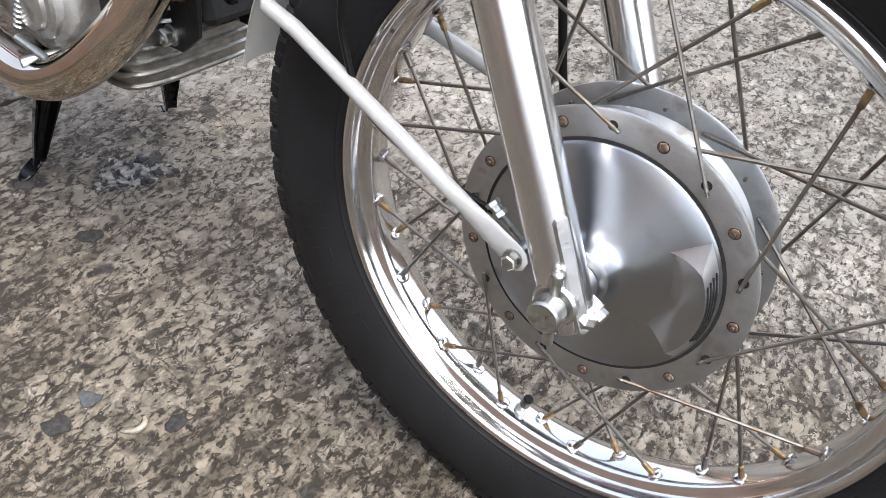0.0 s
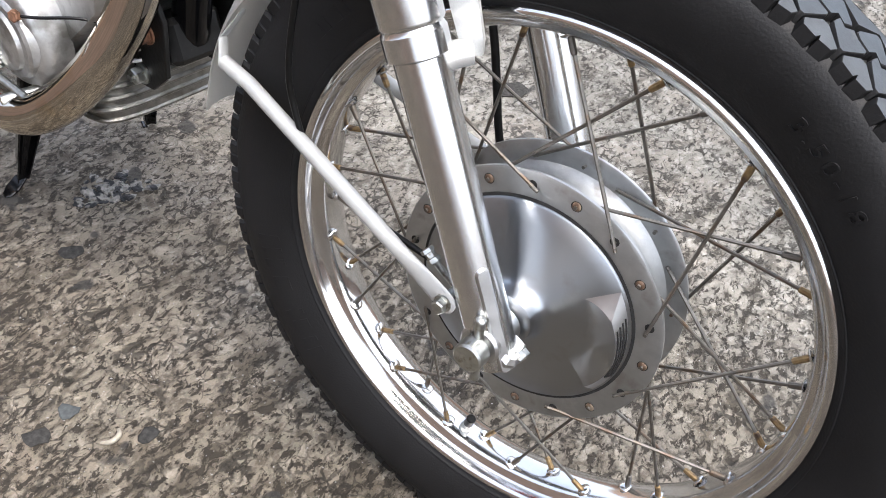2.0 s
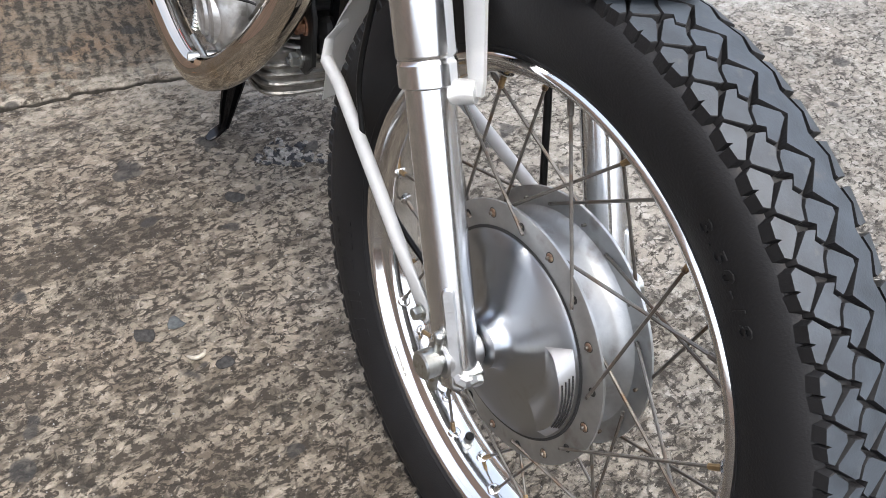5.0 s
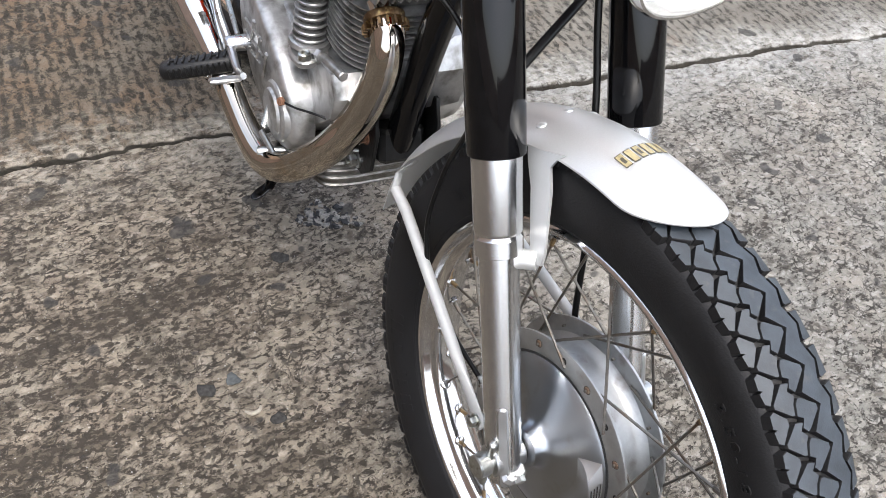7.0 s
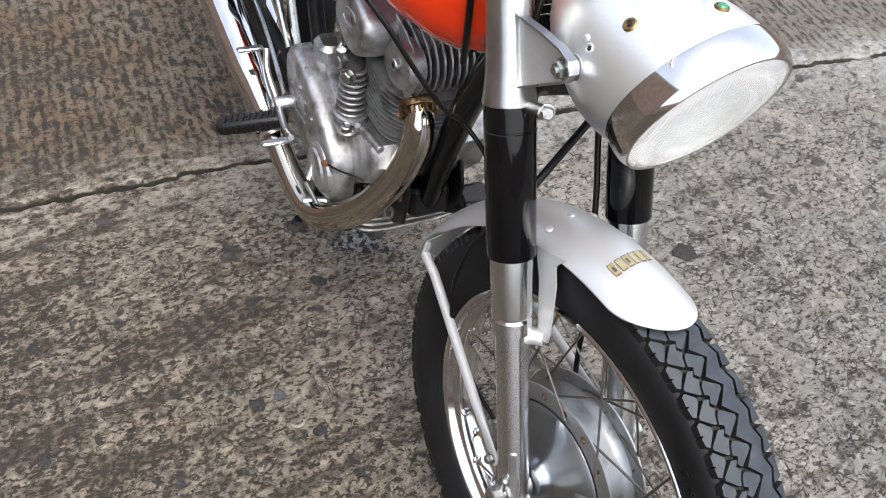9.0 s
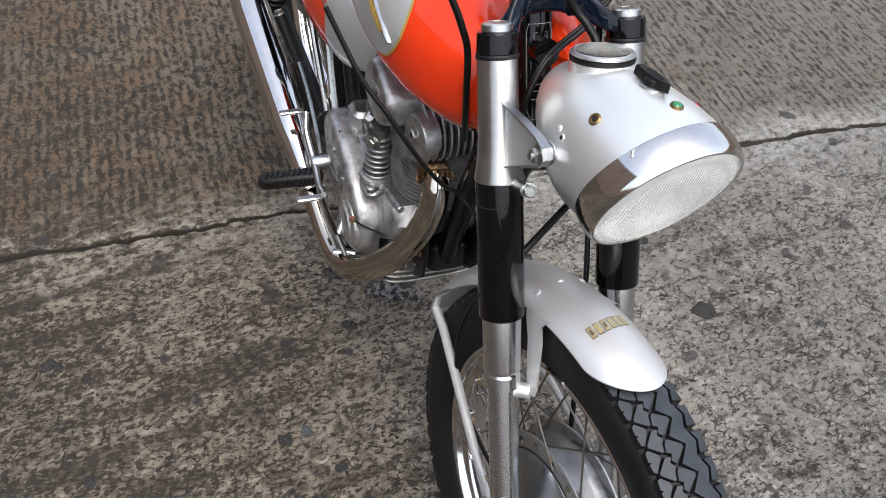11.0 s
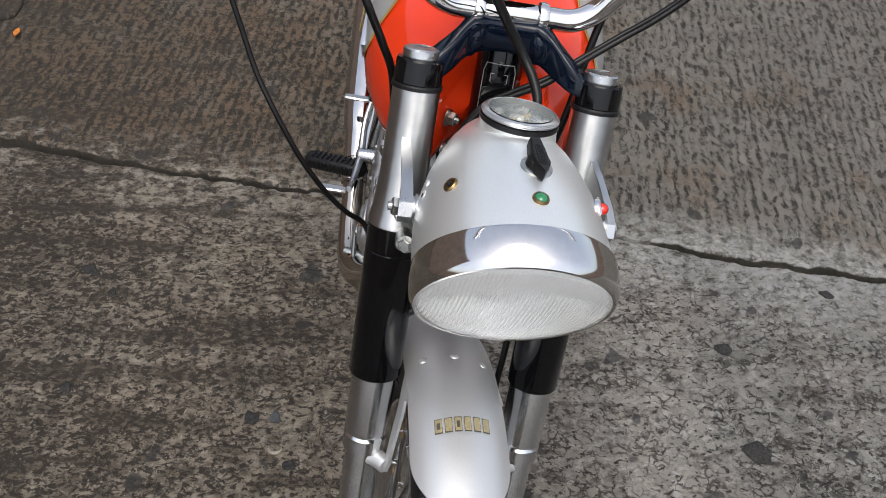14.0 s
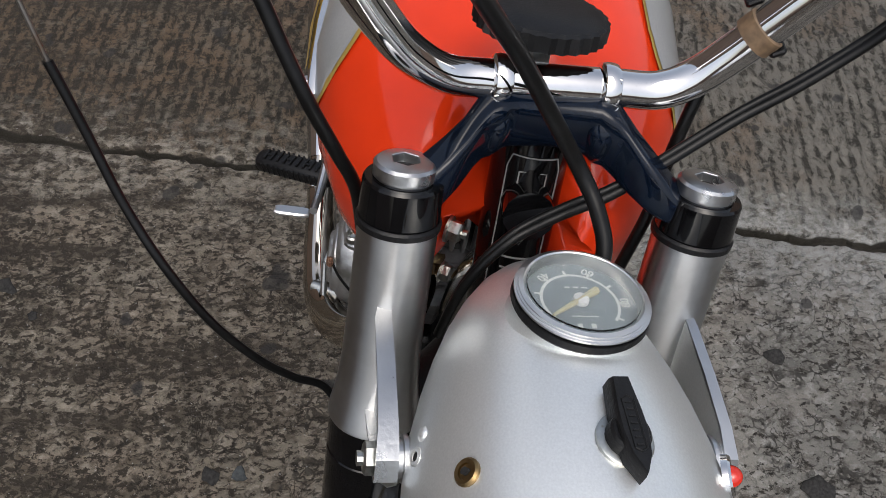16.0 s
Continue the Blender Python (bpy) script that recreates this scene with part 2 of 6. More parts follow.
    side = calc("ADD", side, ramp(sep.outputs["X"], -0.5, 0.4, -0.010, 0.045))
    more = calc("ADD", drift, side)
    dash = calc("ADD", noise_tex(1.0, 7, 0.70, stretched(104, 60, 40, 8, 0.008), 0.30), calc("MULTIPLY", more, 0.75))
    broad = calc("ADD", noise_tex(1.0, 8, 0.72, stretched(36, 22, 30, 8, 0.012), 0.3), more)
    pale_n = noise_tex(1.0, 6, 0.66, stretched(58, 40, 30, 8, 0.010), 0.3)
    hue = noise_tex(6, 4, 0.6)
    col = mix(tone, (0.162, 0.157, 0.141), (0.220, 0.213, 0.190))
    col = mix(ramp(hue, 0.40, 0.62, 0.0, 0.65), col, (0.210, 0.187, 0.160))
    col = mix(calc("MULTIPLY", ramp(pale_n, 0.52, 0.62), 0.85), col, (0.292, 0.286, 0.262))
    col = mix(calc("MULTIPLY", ramp(broad, 0.50, 0.59), 0.72), col, (0.062, 0.055, 0.043))
    col = mix(calc("MULTIPLY", ramp(dash, 0.530, 0.570), 0.96), col, (0.026, 0.022, 0.017))
    col = mix(calc("MULTIPLY", crazing, 0.80), col, (0.016, 0.014, 0.011))
    crack_n = noise_tex(11, 5, 0.62, None, 0.5)
    cracks = ramp(calc("ABSOLUTE", calc("SUBTRACT", crack_n, 0.5)), 0.010, 0.002)
    cracks = calc("MULTIPLY", cracks, ramp(noise_tex(8, 3), 0.46, 0.56))
    col = mix(calc("MULTIPLY", cracks, 0.80), col, (0.023, 0.020, 0.016))
    # far slab: combed across, its furrows filled with dirt
    comb_at = nt.nodes.new("ShaderNodeSeparateXYZ")
    L(stretched(1, 1, 1, 10), comb_at.inputs[0])
    wander = calc("ADD", calc("MULTIPLY", noise_tex(1.0, 4, 0.6, stretched(11, 26, 10, 10), 0.3), 11.0), calc("MULTIPLY", comb_at.outputs["Y"], 6.2832 / 0.023))
    comb = calc("SINE", wander)
    broken = noise_tex(1.0, 6, 0.72, stretched(30, 54, 30, 10, 0.010), 0.4)
    furrow = calc("ADD", calc("MULTIPLY", comb, 0.048), calc("ADD", broken, calc("MULTIPLY", drift, 0.6)))
    # furrows darken less towards +y
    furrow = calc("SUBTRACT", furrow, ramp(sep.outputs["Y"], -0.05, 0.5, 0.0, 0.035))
    farcol = mix(ramp(furrow, 0.45, 0.57), mix(ramp(calc("SUBTRACT", hue, calc("MULTIPLY", sep.outputs["Y"], 0.12)), 0.42, 0.62), (0.130, 0.121, 0.104), (0.122, 0.092, 0.066)), (0.020, 0.018, 0.014))
    farcol = mix(calc("MULTIPLY", ramp(pale_n, 0.54, 0.66), 0.55), farcol, (0.159, 0.156, 0.141))
    farcol = mix(calc("MULTIPLY", ramp(dash, 0.56, 0.61), 0.80), farcol, (0.022, 0.020, 0.017))
    # the whole far slab is mixed darker towards -y
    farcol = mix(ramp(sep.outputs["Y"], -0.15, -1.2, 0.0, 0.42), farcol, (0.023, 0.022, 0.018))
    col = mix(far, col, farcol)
    # rows are mixed in more strongly towards -y
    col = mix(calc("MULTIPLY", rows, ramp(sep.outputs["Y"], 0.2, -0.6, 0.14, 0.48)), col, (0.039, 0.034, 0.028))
    worn = calc("MULTIPLY", calc("MULTIPLY", band, ramp(pale_n, 0.40, 0.58, 0.25, 1.0)), ramp(broad, 0.58, 0.47, 0.0, 0.9))
    col = mix(worn, col, (0.300, 0.302, 0.288))
    # brown soil rubbed into the near slab, thinning out across it
    soil = nt.nodes.new("ShaderNodeMix")
    soil.data_type, soil.blend_type = "RGBA", "MULTIPLY"
    L(calc("MULTIPLY", ramp(calc("ADD", sep.outputs["Y"], calc("MULTIPLY", calc("SUBTRACT", hue, 0.5), 1.6)), 0.45, -0.10), calc("SUBTRACT", 1.0, calc("MULTIPLY", far, 0.15))), soil.inputs["Factor"])
    L(col, soil.inputs["A"])
    soil.inputs["B"].default_value = (1.07, 0.97, 0.855, 1)
    col = soil.outputs["Result"]
    col = mix(ramp(fine, 0.38, 0.66, 0.0, 0.30), col, (0.040, 0.036, 0.030))
    grit = noise_tex(1.0, 2, 0.4, stretched(230, 230, 200, 0))
    col = mix(calc("MULTIPLY", ramp(grit, 0.70, 0.73), calc("SUBTRACT", 0.6, calc("MULTIPLY", far, 0.45))), col, (0.369, 0.370, 0.359))
    spots = ramp(noise_tex(15, 2, 0.4), 0.675, 0.70)
    col = mix(calc("MULTIPLY", spots, 0.8), col, (0.031, 0.030, 0.029))
    col = mix(ramp(sep.outputs["Z"], -0.002, -0.006), col, (0.024, 0.021, 0.016))
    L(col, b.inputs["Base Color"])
    b.inputs["Roughness"].default_value = 0.80
    b.inputs["Specular IOR Level"].default_value = 0.30
    h = calc("ADD", calc("MULTIPLY", ramp(dash, 0.50, 0.60), -0.8), calc("MULTIPLY", fine, 0.40))
    h = calc("ADD", h, calc("MULTIPLY", crazing, -0.7))
    h = calc("ADD", h, calc("MULTIPLY", cracks, -0.8))
    h = calc("ADD", h, calc("MULTIPLY", calc("MULTIPLY", ramp(furrow, 0.42, 0.60), far), -1.2))
    bump = nt.nodes.new("ShaderNodeBump")
    bump.inputs["Distance"].default_value = 0.003
    bump.inputs["Strength"].default_value = 0.8
    L(h, bump.inputs["Height"])
    L(bump.outputs["Normal"], b.inputs["Normal"])
    return m


CONCRETE = ground_material()


# ---- mesh helpers ----
class Shape:
    """Vertices and faces of one mesh, gathered piece by piece."""

    def __init__(self):
        self.v, self.f = [], []

    def add(self, verts, faces):
        k = len(self.v)
        self.v += [tuple(p) for p in verts]
        self.f += [tuple(i + k for i in f) for f in faces]
        return self

    def lathe(self, origin, axis, profile, seg=32, start=0.0, turn=2 * math.pi, ends=True):
        """profile: (distance along the axis, radius) from one end to the other."""
        a = Vector(axis).normalized()
        e1 = a.orthogonal().normalized()
        e2 = a.cross(e1)
        o = Vector(origin)
        verts, faces = [], []
        full = abs(turn - 2 * math.pi) < 1e-6
        n = seg if full else seg + 1
        for h, r in profile:
            for i in range(n):
                t = start + turn * i / seg
                verts.append(o + a * h + (e1 * math.cos(t) + e2 * math.sin(t)) * max(r, 1e-5))
        for j in range(len(profile) - 1):
            for i in range(seg):
                k = (i + 1) % n
                faces.append((j * n + i, j * n + k, (j + 1) * n + k, (j + 1) * n + i))
        if full and ends:
            if profile[0][1] > 1e-4:
                faces.append(tuple(range(n - 1, -1, -1)))
            if profile[-1][1] > 1e-4:
                m = (len(profile) - 1) * n
                faces.append(tuple(range(m, m + n)))
        return self.add(verts, faces)

    def rod(self, p0, p1, r, seg=12, r1=None, edge=None):
        p0, p1 = Vector(p0), Vector(p1)
        n = (p1 - p0).length
        r1 = r if r1 is None else r1
        e = min(r, r1, n / 2) * 0.18 if edge is None else edge
        return self.lathe(p0, p1 - p0, [(0, r - e), (e, r), (n - e, r1), (n, r1 - e)], seg)

    def tube(self, points, radius, seg=10, smooth=6, closed_ends=True):
        """A round tube through the points; radius: a number or one per point."""
        pts = [Vector(p) for p in points]
        rad = radius if isinstance(radius, (list, tuple)) else [radius] * len(pts)
        path, rr = [], []
        for i in range(len(pts) - 1):
            p0, p1, p2, p3 = pts[max(i - 1, 0)], pts[i], pts[i + 1], pts[min(i + 2, len(pts) - 1)]
            for k in range(smooth):
                t = k / smooth
                path.append(0.5 * (2 * p1 + (p2 - p0) * t + (2 * p0 - 5 * p1 + 4 * p2 - p3) * t * t + (3 * p1 - p0 - 3 * p2 + p3) * t ** 3))
                rr.append(rad[i] * (1 - t) + rad[i + 1] * t)
        path.append(pts[-1])
        rr.append(rad[-1])
        verts, faces = [], []
        tan = (path[1] - path[0]).normalized()
        e1 = tan.orthogonal().normalized()
        for i, p in enumerate(path):
            q = (path[min(i + 1, len(path) - 1)] - path[max(i - 1, 0)]).normalized()
            e1 = (e1 - q * e1.dot(q)).normalized()
            e2 = q.cross(e1)
            for k in range(seg):
                a = 2 * math.pi * k / seg
                verts.append(p + (e1 * math.cos(a) + e2 * math.sin(a)) * rr[i])
        for i in range(len(path) - 1):
            for k in range(seg):
                m = (k + 1) % seg
                faces.append((i * seg + k, i * seg + m, (i + 1) * seg + m, (i + 1) * seg + k))
        if closed_ends:
            faces.append(tuple(range(seg - 1, -1, -1)))
            b0 = (len(path) - 1) * seg
            faces.append(tuple(range(b0, b0 + seg)))
        return self.add(verts, faces)

    def loft(self, rings, cap=True, closed=True):
        """rings: lists of points of equal number, joined one to the next."""
        n = len(rings[0])
        verts = [p for r in rings for p in r]
        faces = []
        for j in range(len(rings) - 1):
            for i in range(n if closed else n - 1):
                k = (i + 1) % n
                faces.append((j * n + i, j * n + k, (j + 1) * n + k, (j + 1) * n + i))
        if cap and closed:
            faces.append(tuple(range(n - 1, -1, -1)))
            faces.append(tuple(range((len(rings) - 1) * n, len(rings) * n)))
        return self.add(verts, faces)

    def plate(self, outline, thick, frame_matrix, bevel=0.0):
        """A flat plate: its outline in the frame's x and y, thickness along its z, with a chamfer."""
        pts = [Vector((x, y)) for x, y in outline]
        area = sum(a.x * b.y - b.x * a.y for a, b in zip(pts, pts[1:] + pts[:1]))
        if area < 0:
            pts.reverse()
        n = len(pts)
        inner = []
        for i, p in enumerate(pts):
            a, c = (p - pts[i - 1]).normalized(), (pts[(i + 1) % n] - p).normalized()
            nrm = Vector((-(a + c).y, (a + c).x))
            nrm = nrm.normalized() if nrm.length > 1e-6 else Vector((0, 0))
            inner.append(p + nrm * bevel)
        h = thick / 2
        levels = [(inner, -h), (pts, -h + bevel), (pts, h - bevel), (inner, h)] if bevel else [(pts, -h), (pts, h)]
        return self.loft([[frame_matrix @ Vector((p.x, p.y, z)) for p in ring] for ring, z in levels])

    def box(self, centre, size, frame_matrix=None, bevel=0.002):
        x, y = size[0] / 2, size[1] / 2
        c = min(bevel * 1.5, x * 0.4, y * 0.4)
        out = [(-x + c, -y), (x - c, -y), (x, -y + c), (x, y - c), (x - c, y), (-x + c, y), (-x, y - c), (-x, -y + c)]
        m = Matrix.Translation(centre) @ (frame_matrix or Matrix())
        return self.plate(out, size[2], m, min(bevel, size[2] * 0.3))

    def hexbolt(self, base, axis, r, h, washer=True, stub=0.0):
        a = Vector(axis).normalized()
        b = Vector(base)
        z = 0.0
        if washer:
            self.lathe(b, a, [(0, r * 1.25), (h * 0.22, r * 1.25), (h * 0.25, r * 1.1)], 16)
            z = h * 0.25
        self.lathe(b + a * z, a, [(0, r * 0.96), (h * 0.1, r), (h * 0.85, r), (h, r * 0.82)], 6)
        if stub:
            self.lathe(b + a * (z + h), a, [(0, r * 0.45), (stub, r * 0.45)], 10)
        return self

    def ball(self, centre, r, axis=(0, 0, 1), squash=1.0, seg=14, rings=7, half=True):
        prof = [(r * squash * math.sin(k / rings * math.pi / 2), r * math.cos(k / rings * math.pi / 2)) for k in range(rings + 1)]
        if not half:
            prof = [(-h, q) for h, q in reversed(prof[1:])] + prof
        return self.lathe(centre, axis, prof, seg)


def frame_from(origin, z, x=(1, 0, 0)):
    """A frame at origin whose z axis is z and whose x axis is near x."""
    z = Vector(z).normalized()
    y = z.cross(Vector(x)).normalized()
    x = y.cross(z)
    m = Matrix((x, y, z)).transposed().to_4x4()
    m.translation = Vector(origin)
    return m


LOCAL_FRAMES = {}       # things built about an axis of their own


def part(name, shape, mat, parent=None, label="", sharp=32, m=None, smooth=True):
    me = bpy.data.meshes.new(name)
    me.from_pydata(shape.v, [], shape.f)
    bm = bmesh.new()
    bm.from_mesh(me)
    bmesh.ops.recalc_face_normals(bm, faces=bm.faces)
    bm.to_mesh(me)
    bm.free()
    if smooth:
        me.shade_smooth()
        me.set_sharp_from_angle(angle=radians(sharp))
    for x in (mat if isinstance(mat, (list, tuple)) else [mat]):
        me.materials.append(x)
    ob = new(name, me)
    if parent:
        ob.parent = parent
    if m is not None:
        ob.matrix_basis = m
    if parent and parent.name in LOCAL_FRAMES:
        ob.matrix_parent_inverse = LOCAL_FRAMES[parent.name]
    if label:
        tagged(ob, label)
    return ob


def lerp(a, b, t):
    return Vector(a).lerp(Vector(b), t)


# ---- ground ----
def build_ground():
    s = Shape()
    rng = random.Random(4)
    ys = [-60, -20, -6] + [-3 + 0.01 * i for i in range(601)] + [6, 20, 60]
    cols = []
    for y in ys:
        near = abs(y) <= 3
        j = (0.016 * noise.noise((y * 3.1, 0.3, 0)) + 0.010 * noise.noise((y * 14, 2.3, 0)) + 0.005 * noise.noise((y * 47, 5.3, 0))) if near else 0
        x = JOINT_X0 + JOINT_SLOPE * y + j
        w0 = 0.002 + (0.006 * max(0.0, min(1.0, (-y - 0.45) * 3)) + 0.008 * abs(noise.noise((y * 9, 7.7, 0))) + 0.008 * abs(noise.noise((y * 38, 1.7, 0))) + 0.004 * rng.random() ** 2 if near else 0)
        w1 = 0.002 + (0.004 * max(0.0, min(1.0, (y - 0.2) * 4)) + 0.004 * max(0.0, min(1.0, (-y - 0.45) * 3)) + 0.008 * abs(noise.noise((y * 11, 3.1, 0))) + 0.008 * abs(noise.noise((y * 43, 4.1, 0))) + 0.004 * rng.random() ** 2 if near else 0)
        # dirt fills the joint in places
        e = 0.20 + 0.80 * min(1.0, max(0.0, 0.75 + 1.5 * noise.noise((y * 8, 9.4, 0)))) if near else 1.0
        cols.append([(-60, y, 0), (x - w0 - 0.004, y, 0), (x - w0, y, -0.005 * e), (x - w0 * 0.5, y, -0.020 * e), (x + w1 * 0.5, y, -0.020 * e), (x + w1, y, -0.005 * e), (x + w1 + 0.004, y, 0), (60, y, 0)])
    s.loft(cols, cap=False, closed=False)
    g = part("ground", s, CONCRETE, sharp=60)
    tagged(g, "worn grey-brown concrete slabs with a cracked joint", "ground", kind="structure")
    return g


build_ground()


# plain unseen walls, added to close all sides and shape the chrome's reflections
WALL = material("unseen_brown_wall", (0.27, 0.190, 0.145), 0.85, 0, grain=(3, 0.2), wear=(0.8, 0.5, 0.7, (0.20, 0.155, 0.12)), relief=(20, 0.01))
for name, c, size in (("wall_north", (-1, 11.0, 1.1), (22, 0.3, 2.2)), ("wall_south", (-5.35, -5.0, 2.2), (13.3, 0.3, 4.4)), ("wall_south_low", (5.65, -5.0, 0.6), (8.7, 0.3, 1.2)), ("wall_west", (-11.85, 3.0, 1.6), (0.3, 15.7, 3.2)), ("wall_east", (9.85, 3.0, 0.9), (0.3, 15.7, 1.8))):
    w = part(name, Shape().box(c, size, None, 0.01), WALL)
    tagged(w, "plain brown wall out of view, added for reflections", "wall", kind="structure")

# ---- the motorcycle ----
HUB = 0.322          # height of the front axle
LEAN = radians(6.42)
bike = new("motorcycle")
bike.empty_display_size = 0.1
bike.matrix_world = Matrix.Translation((0, 0, HUB)) @ Matrix.Rotation(-LEAN, 4, "X") @ Matrix.Translation((0, 0, -HUB))
tagged(bike, "vintage red and silver motorcycle with chrome headlamp, parked on its stand", "motorcycle")

# the steering is turned: everything behind the fork swings about the steering axis
STEER_POINT, STEER_AXIS = Vector((-0.345, 0, 0.975)), Vector((-0.447, 0, 0.894))
REAR = Matrix.Translation(STEER_POINT) @ Matrix.Rotation(-radians(8.0), 4, STEER_AXIS) @ Matrix.Translation(-STEER_POINT)


def polar(r, deg, y):
    a = radians(deg)
    return Vector((r * math.cos(a), y, HUB + r * math.sin(a)))


def ring_section(shape, section, seg=128, wrap=True, a0=0.0, a1=360.0):
    """A cross-section of (y, r) points swept round the front axle."""
    full = abs(a1 - a0 - 360) < 1e-6
    n = seg if full else seg + 1
    rings = [[polar(r, a0 + (a1 - a0) * i / seg, y) for y, r in section] for i in range(n)]
    if full:
        rings.append(rings[0])
    return shape.loft(rings, cap=False, closed=wrap)


# --- front wheel ---
RIM = [(-0.0305, 0.2440), (-0.0315, 0.2415), (-0.0300, 0.2385), (-0.0262, 0.2365), (-0.0205, 0.2352), (-0.0178, 0.2330), (-0.0160, 0.2290), (-0.0135, 0.2262), (-0.0100, 0.2250), (-0.004, 0.2245)]
rim_in = [(y * 0.86, r + 0.004) for y, r in RIM]
rim_sec = RIM + [(-y, r) for y, r in reversed(RIM)] + [(-y, r) for y, r in rim_in] + [(y, r) for y, r in reversed(rim_in)]
wheel = part("front_wheel", ring_section(Shape(), rim_sec, 160), RIMMETAL, bike, "polished spoked rim", sharp=50)

# tyre carcass
half = [(-0.0262, 0.2440), (-0.0298, 0.2470), (-0.0312, 0.2490), (-0.0328, 0.2498), (-0.0328, 0.2506), (-0.0322, 0.2512), (-0.0334, 0.2530), (-0.0385, 0.2640), (-0.0420, 0.2770), (-0.0433, 0.2880), (-0.0427, 0.2990), (-0.0402, 0.3090), (-0.0360, 0.3140), (-0.028, 0.3180), (-0.014, 0.3215)]
sec = half + [(0, 0.3235)] + [(-y, r) for y, r in reversed(half)]
s = Shape()
ring_section(s, sec, 144, wrap=False)
s.v = [(x, y, max(z, 0.002)) for x, y, z in s.v]
part("tyre", s, RUBBER, wheel, "black road tyre with blocky zigzag tread", sharp=70)


def tread_r(y):
    return 0.3292 - 6.0 * y * y - 50 * max(0.0, abs(y) - 0.036) ** 2


def tread_block(s, poly, foot=0.0075, whole=False):
    """poly: (degrees, y) corners of one rubber block."""
    n = len(poly)
    cx, cy = sum(p[0] for p in poly) / n, sum(p[1] for p in poly) / n
    rings = []
    for k, depth in ((1.0, foot), (0.94, 0.0006), (0.905, 0.0)):
        ka = 1.0 if whole else k
        rings.append([polar(tread_r(cy + (y - cy) * k) - depth, cx + (a - cx) * ka, cy + (y - cy) * k) for a, y in poly])
    verts = [(p[0], p[1], max(p[2], 0.001)) for r in rings for p in r]
    faces = [(j * n + i, j * n + (i + 1) % n, (j + 1) * n + (i + 1) % n, (j + 1) * n + i) for j in range(2) for i in range(n)]
    faces.append(tuple(range(2 * n, 3 * n)))
    s.add(verts, faces)


PITCHES = 66
P = 360 / PITCHES
# corners as (share of a pitch, millimetres from the middle of the tread)
SHOULDER = [(0.40, -35.2), (0.10, -26.4), (-0.06, -26.4), (-0.52, -35.4), (-0.44, -38.9), (-0.12, -39.5), (-0.09, -36.6), (-0.03, -39.5), (0.32, -38.7)]
OUTER = [(-0.05, -22.2), (-0.49, -34.4), (-0.60, -34.4), (-0.94, -22.4), (-0.94, -19.8), (-0.66, -17.8), (-0.47, -14.2), (-0.29, -18.9), (-0.10, -15.2), (-0.06, -19.0)]
INNER = [(0.49, -13.4), (0.36, -16.6), (0.06, -19.0), (-0.05, -13.6), (-0.27, -17.2), (-0.43, -13.0), (-0.38, -10.5), (0.02, 4.8), (0.16, 4.8), (0.47, -10.0)]
RIB = [(0.54, -8.0), (0.09, 8.8), (-0.46, -8.0), (-0.46, 18.5), (-0.37, 17.5), (0.09, 26.5), (0.54, 18.7)]
FAR = [(0.46, 22.5), (0.10, 29.0), (-0.34, 22.0), (-0.40, 24.0), (-0.40, 40.5), (0.46, 40.5)]
s = Shape()
for i in range(PITCHES):
    for block, foot in ((SHOULDER, 0.012), (OUTER, 0.009), (INNER, 0.0075), (RIB, 0.0075), (FAR, 0.012)):
        tread_block(s, [(61 + (i + d) * P, y * 0.001) for d, y in block], foot, block is RIB)
tread = part("tread", s, [TREAD, RUBBER], wheel, "grey dusty tread blocks with sky sheen in the colour", sharp=25)
for f in tread.data.polygons:      # worn tops hold dust and painted sky sheen, groove walls stay black as shade
    f.material_index = 1 if len(f.vertices) == 4 else 0

# raised size lettering on the sidewall
sidewall = lambda r: np.interp(r, [q for _, q in half], [-p for p, _ in half])
font = bpy.data.curves.new("tyre_size", "FONT")
font.body, font.size, font.extrude = "3.50-18", 0.0165, 0.0006
font.space_character = 1.25
tmp = new("tyre_size", font)
letters = bpy.data.meshes.new_from_object(tmp)
width = max(v.co.x for v in letters.vertices)
for v in letters.vertices:
    r = 0.2735 + v.co.y
    a = 60.6 - v.co.x / width * 15.6
    v.co = polar(r, a, -(sidewall(r) + 0.0007 + v.co.z))
bpy.data.objects.remove(tmp)
letters.materials.append(RUBBER)
lettering = new("lettering", letters)
lettering.parent = wheel
tagged(lettering, "raised tyre size marking")
s = Shape()
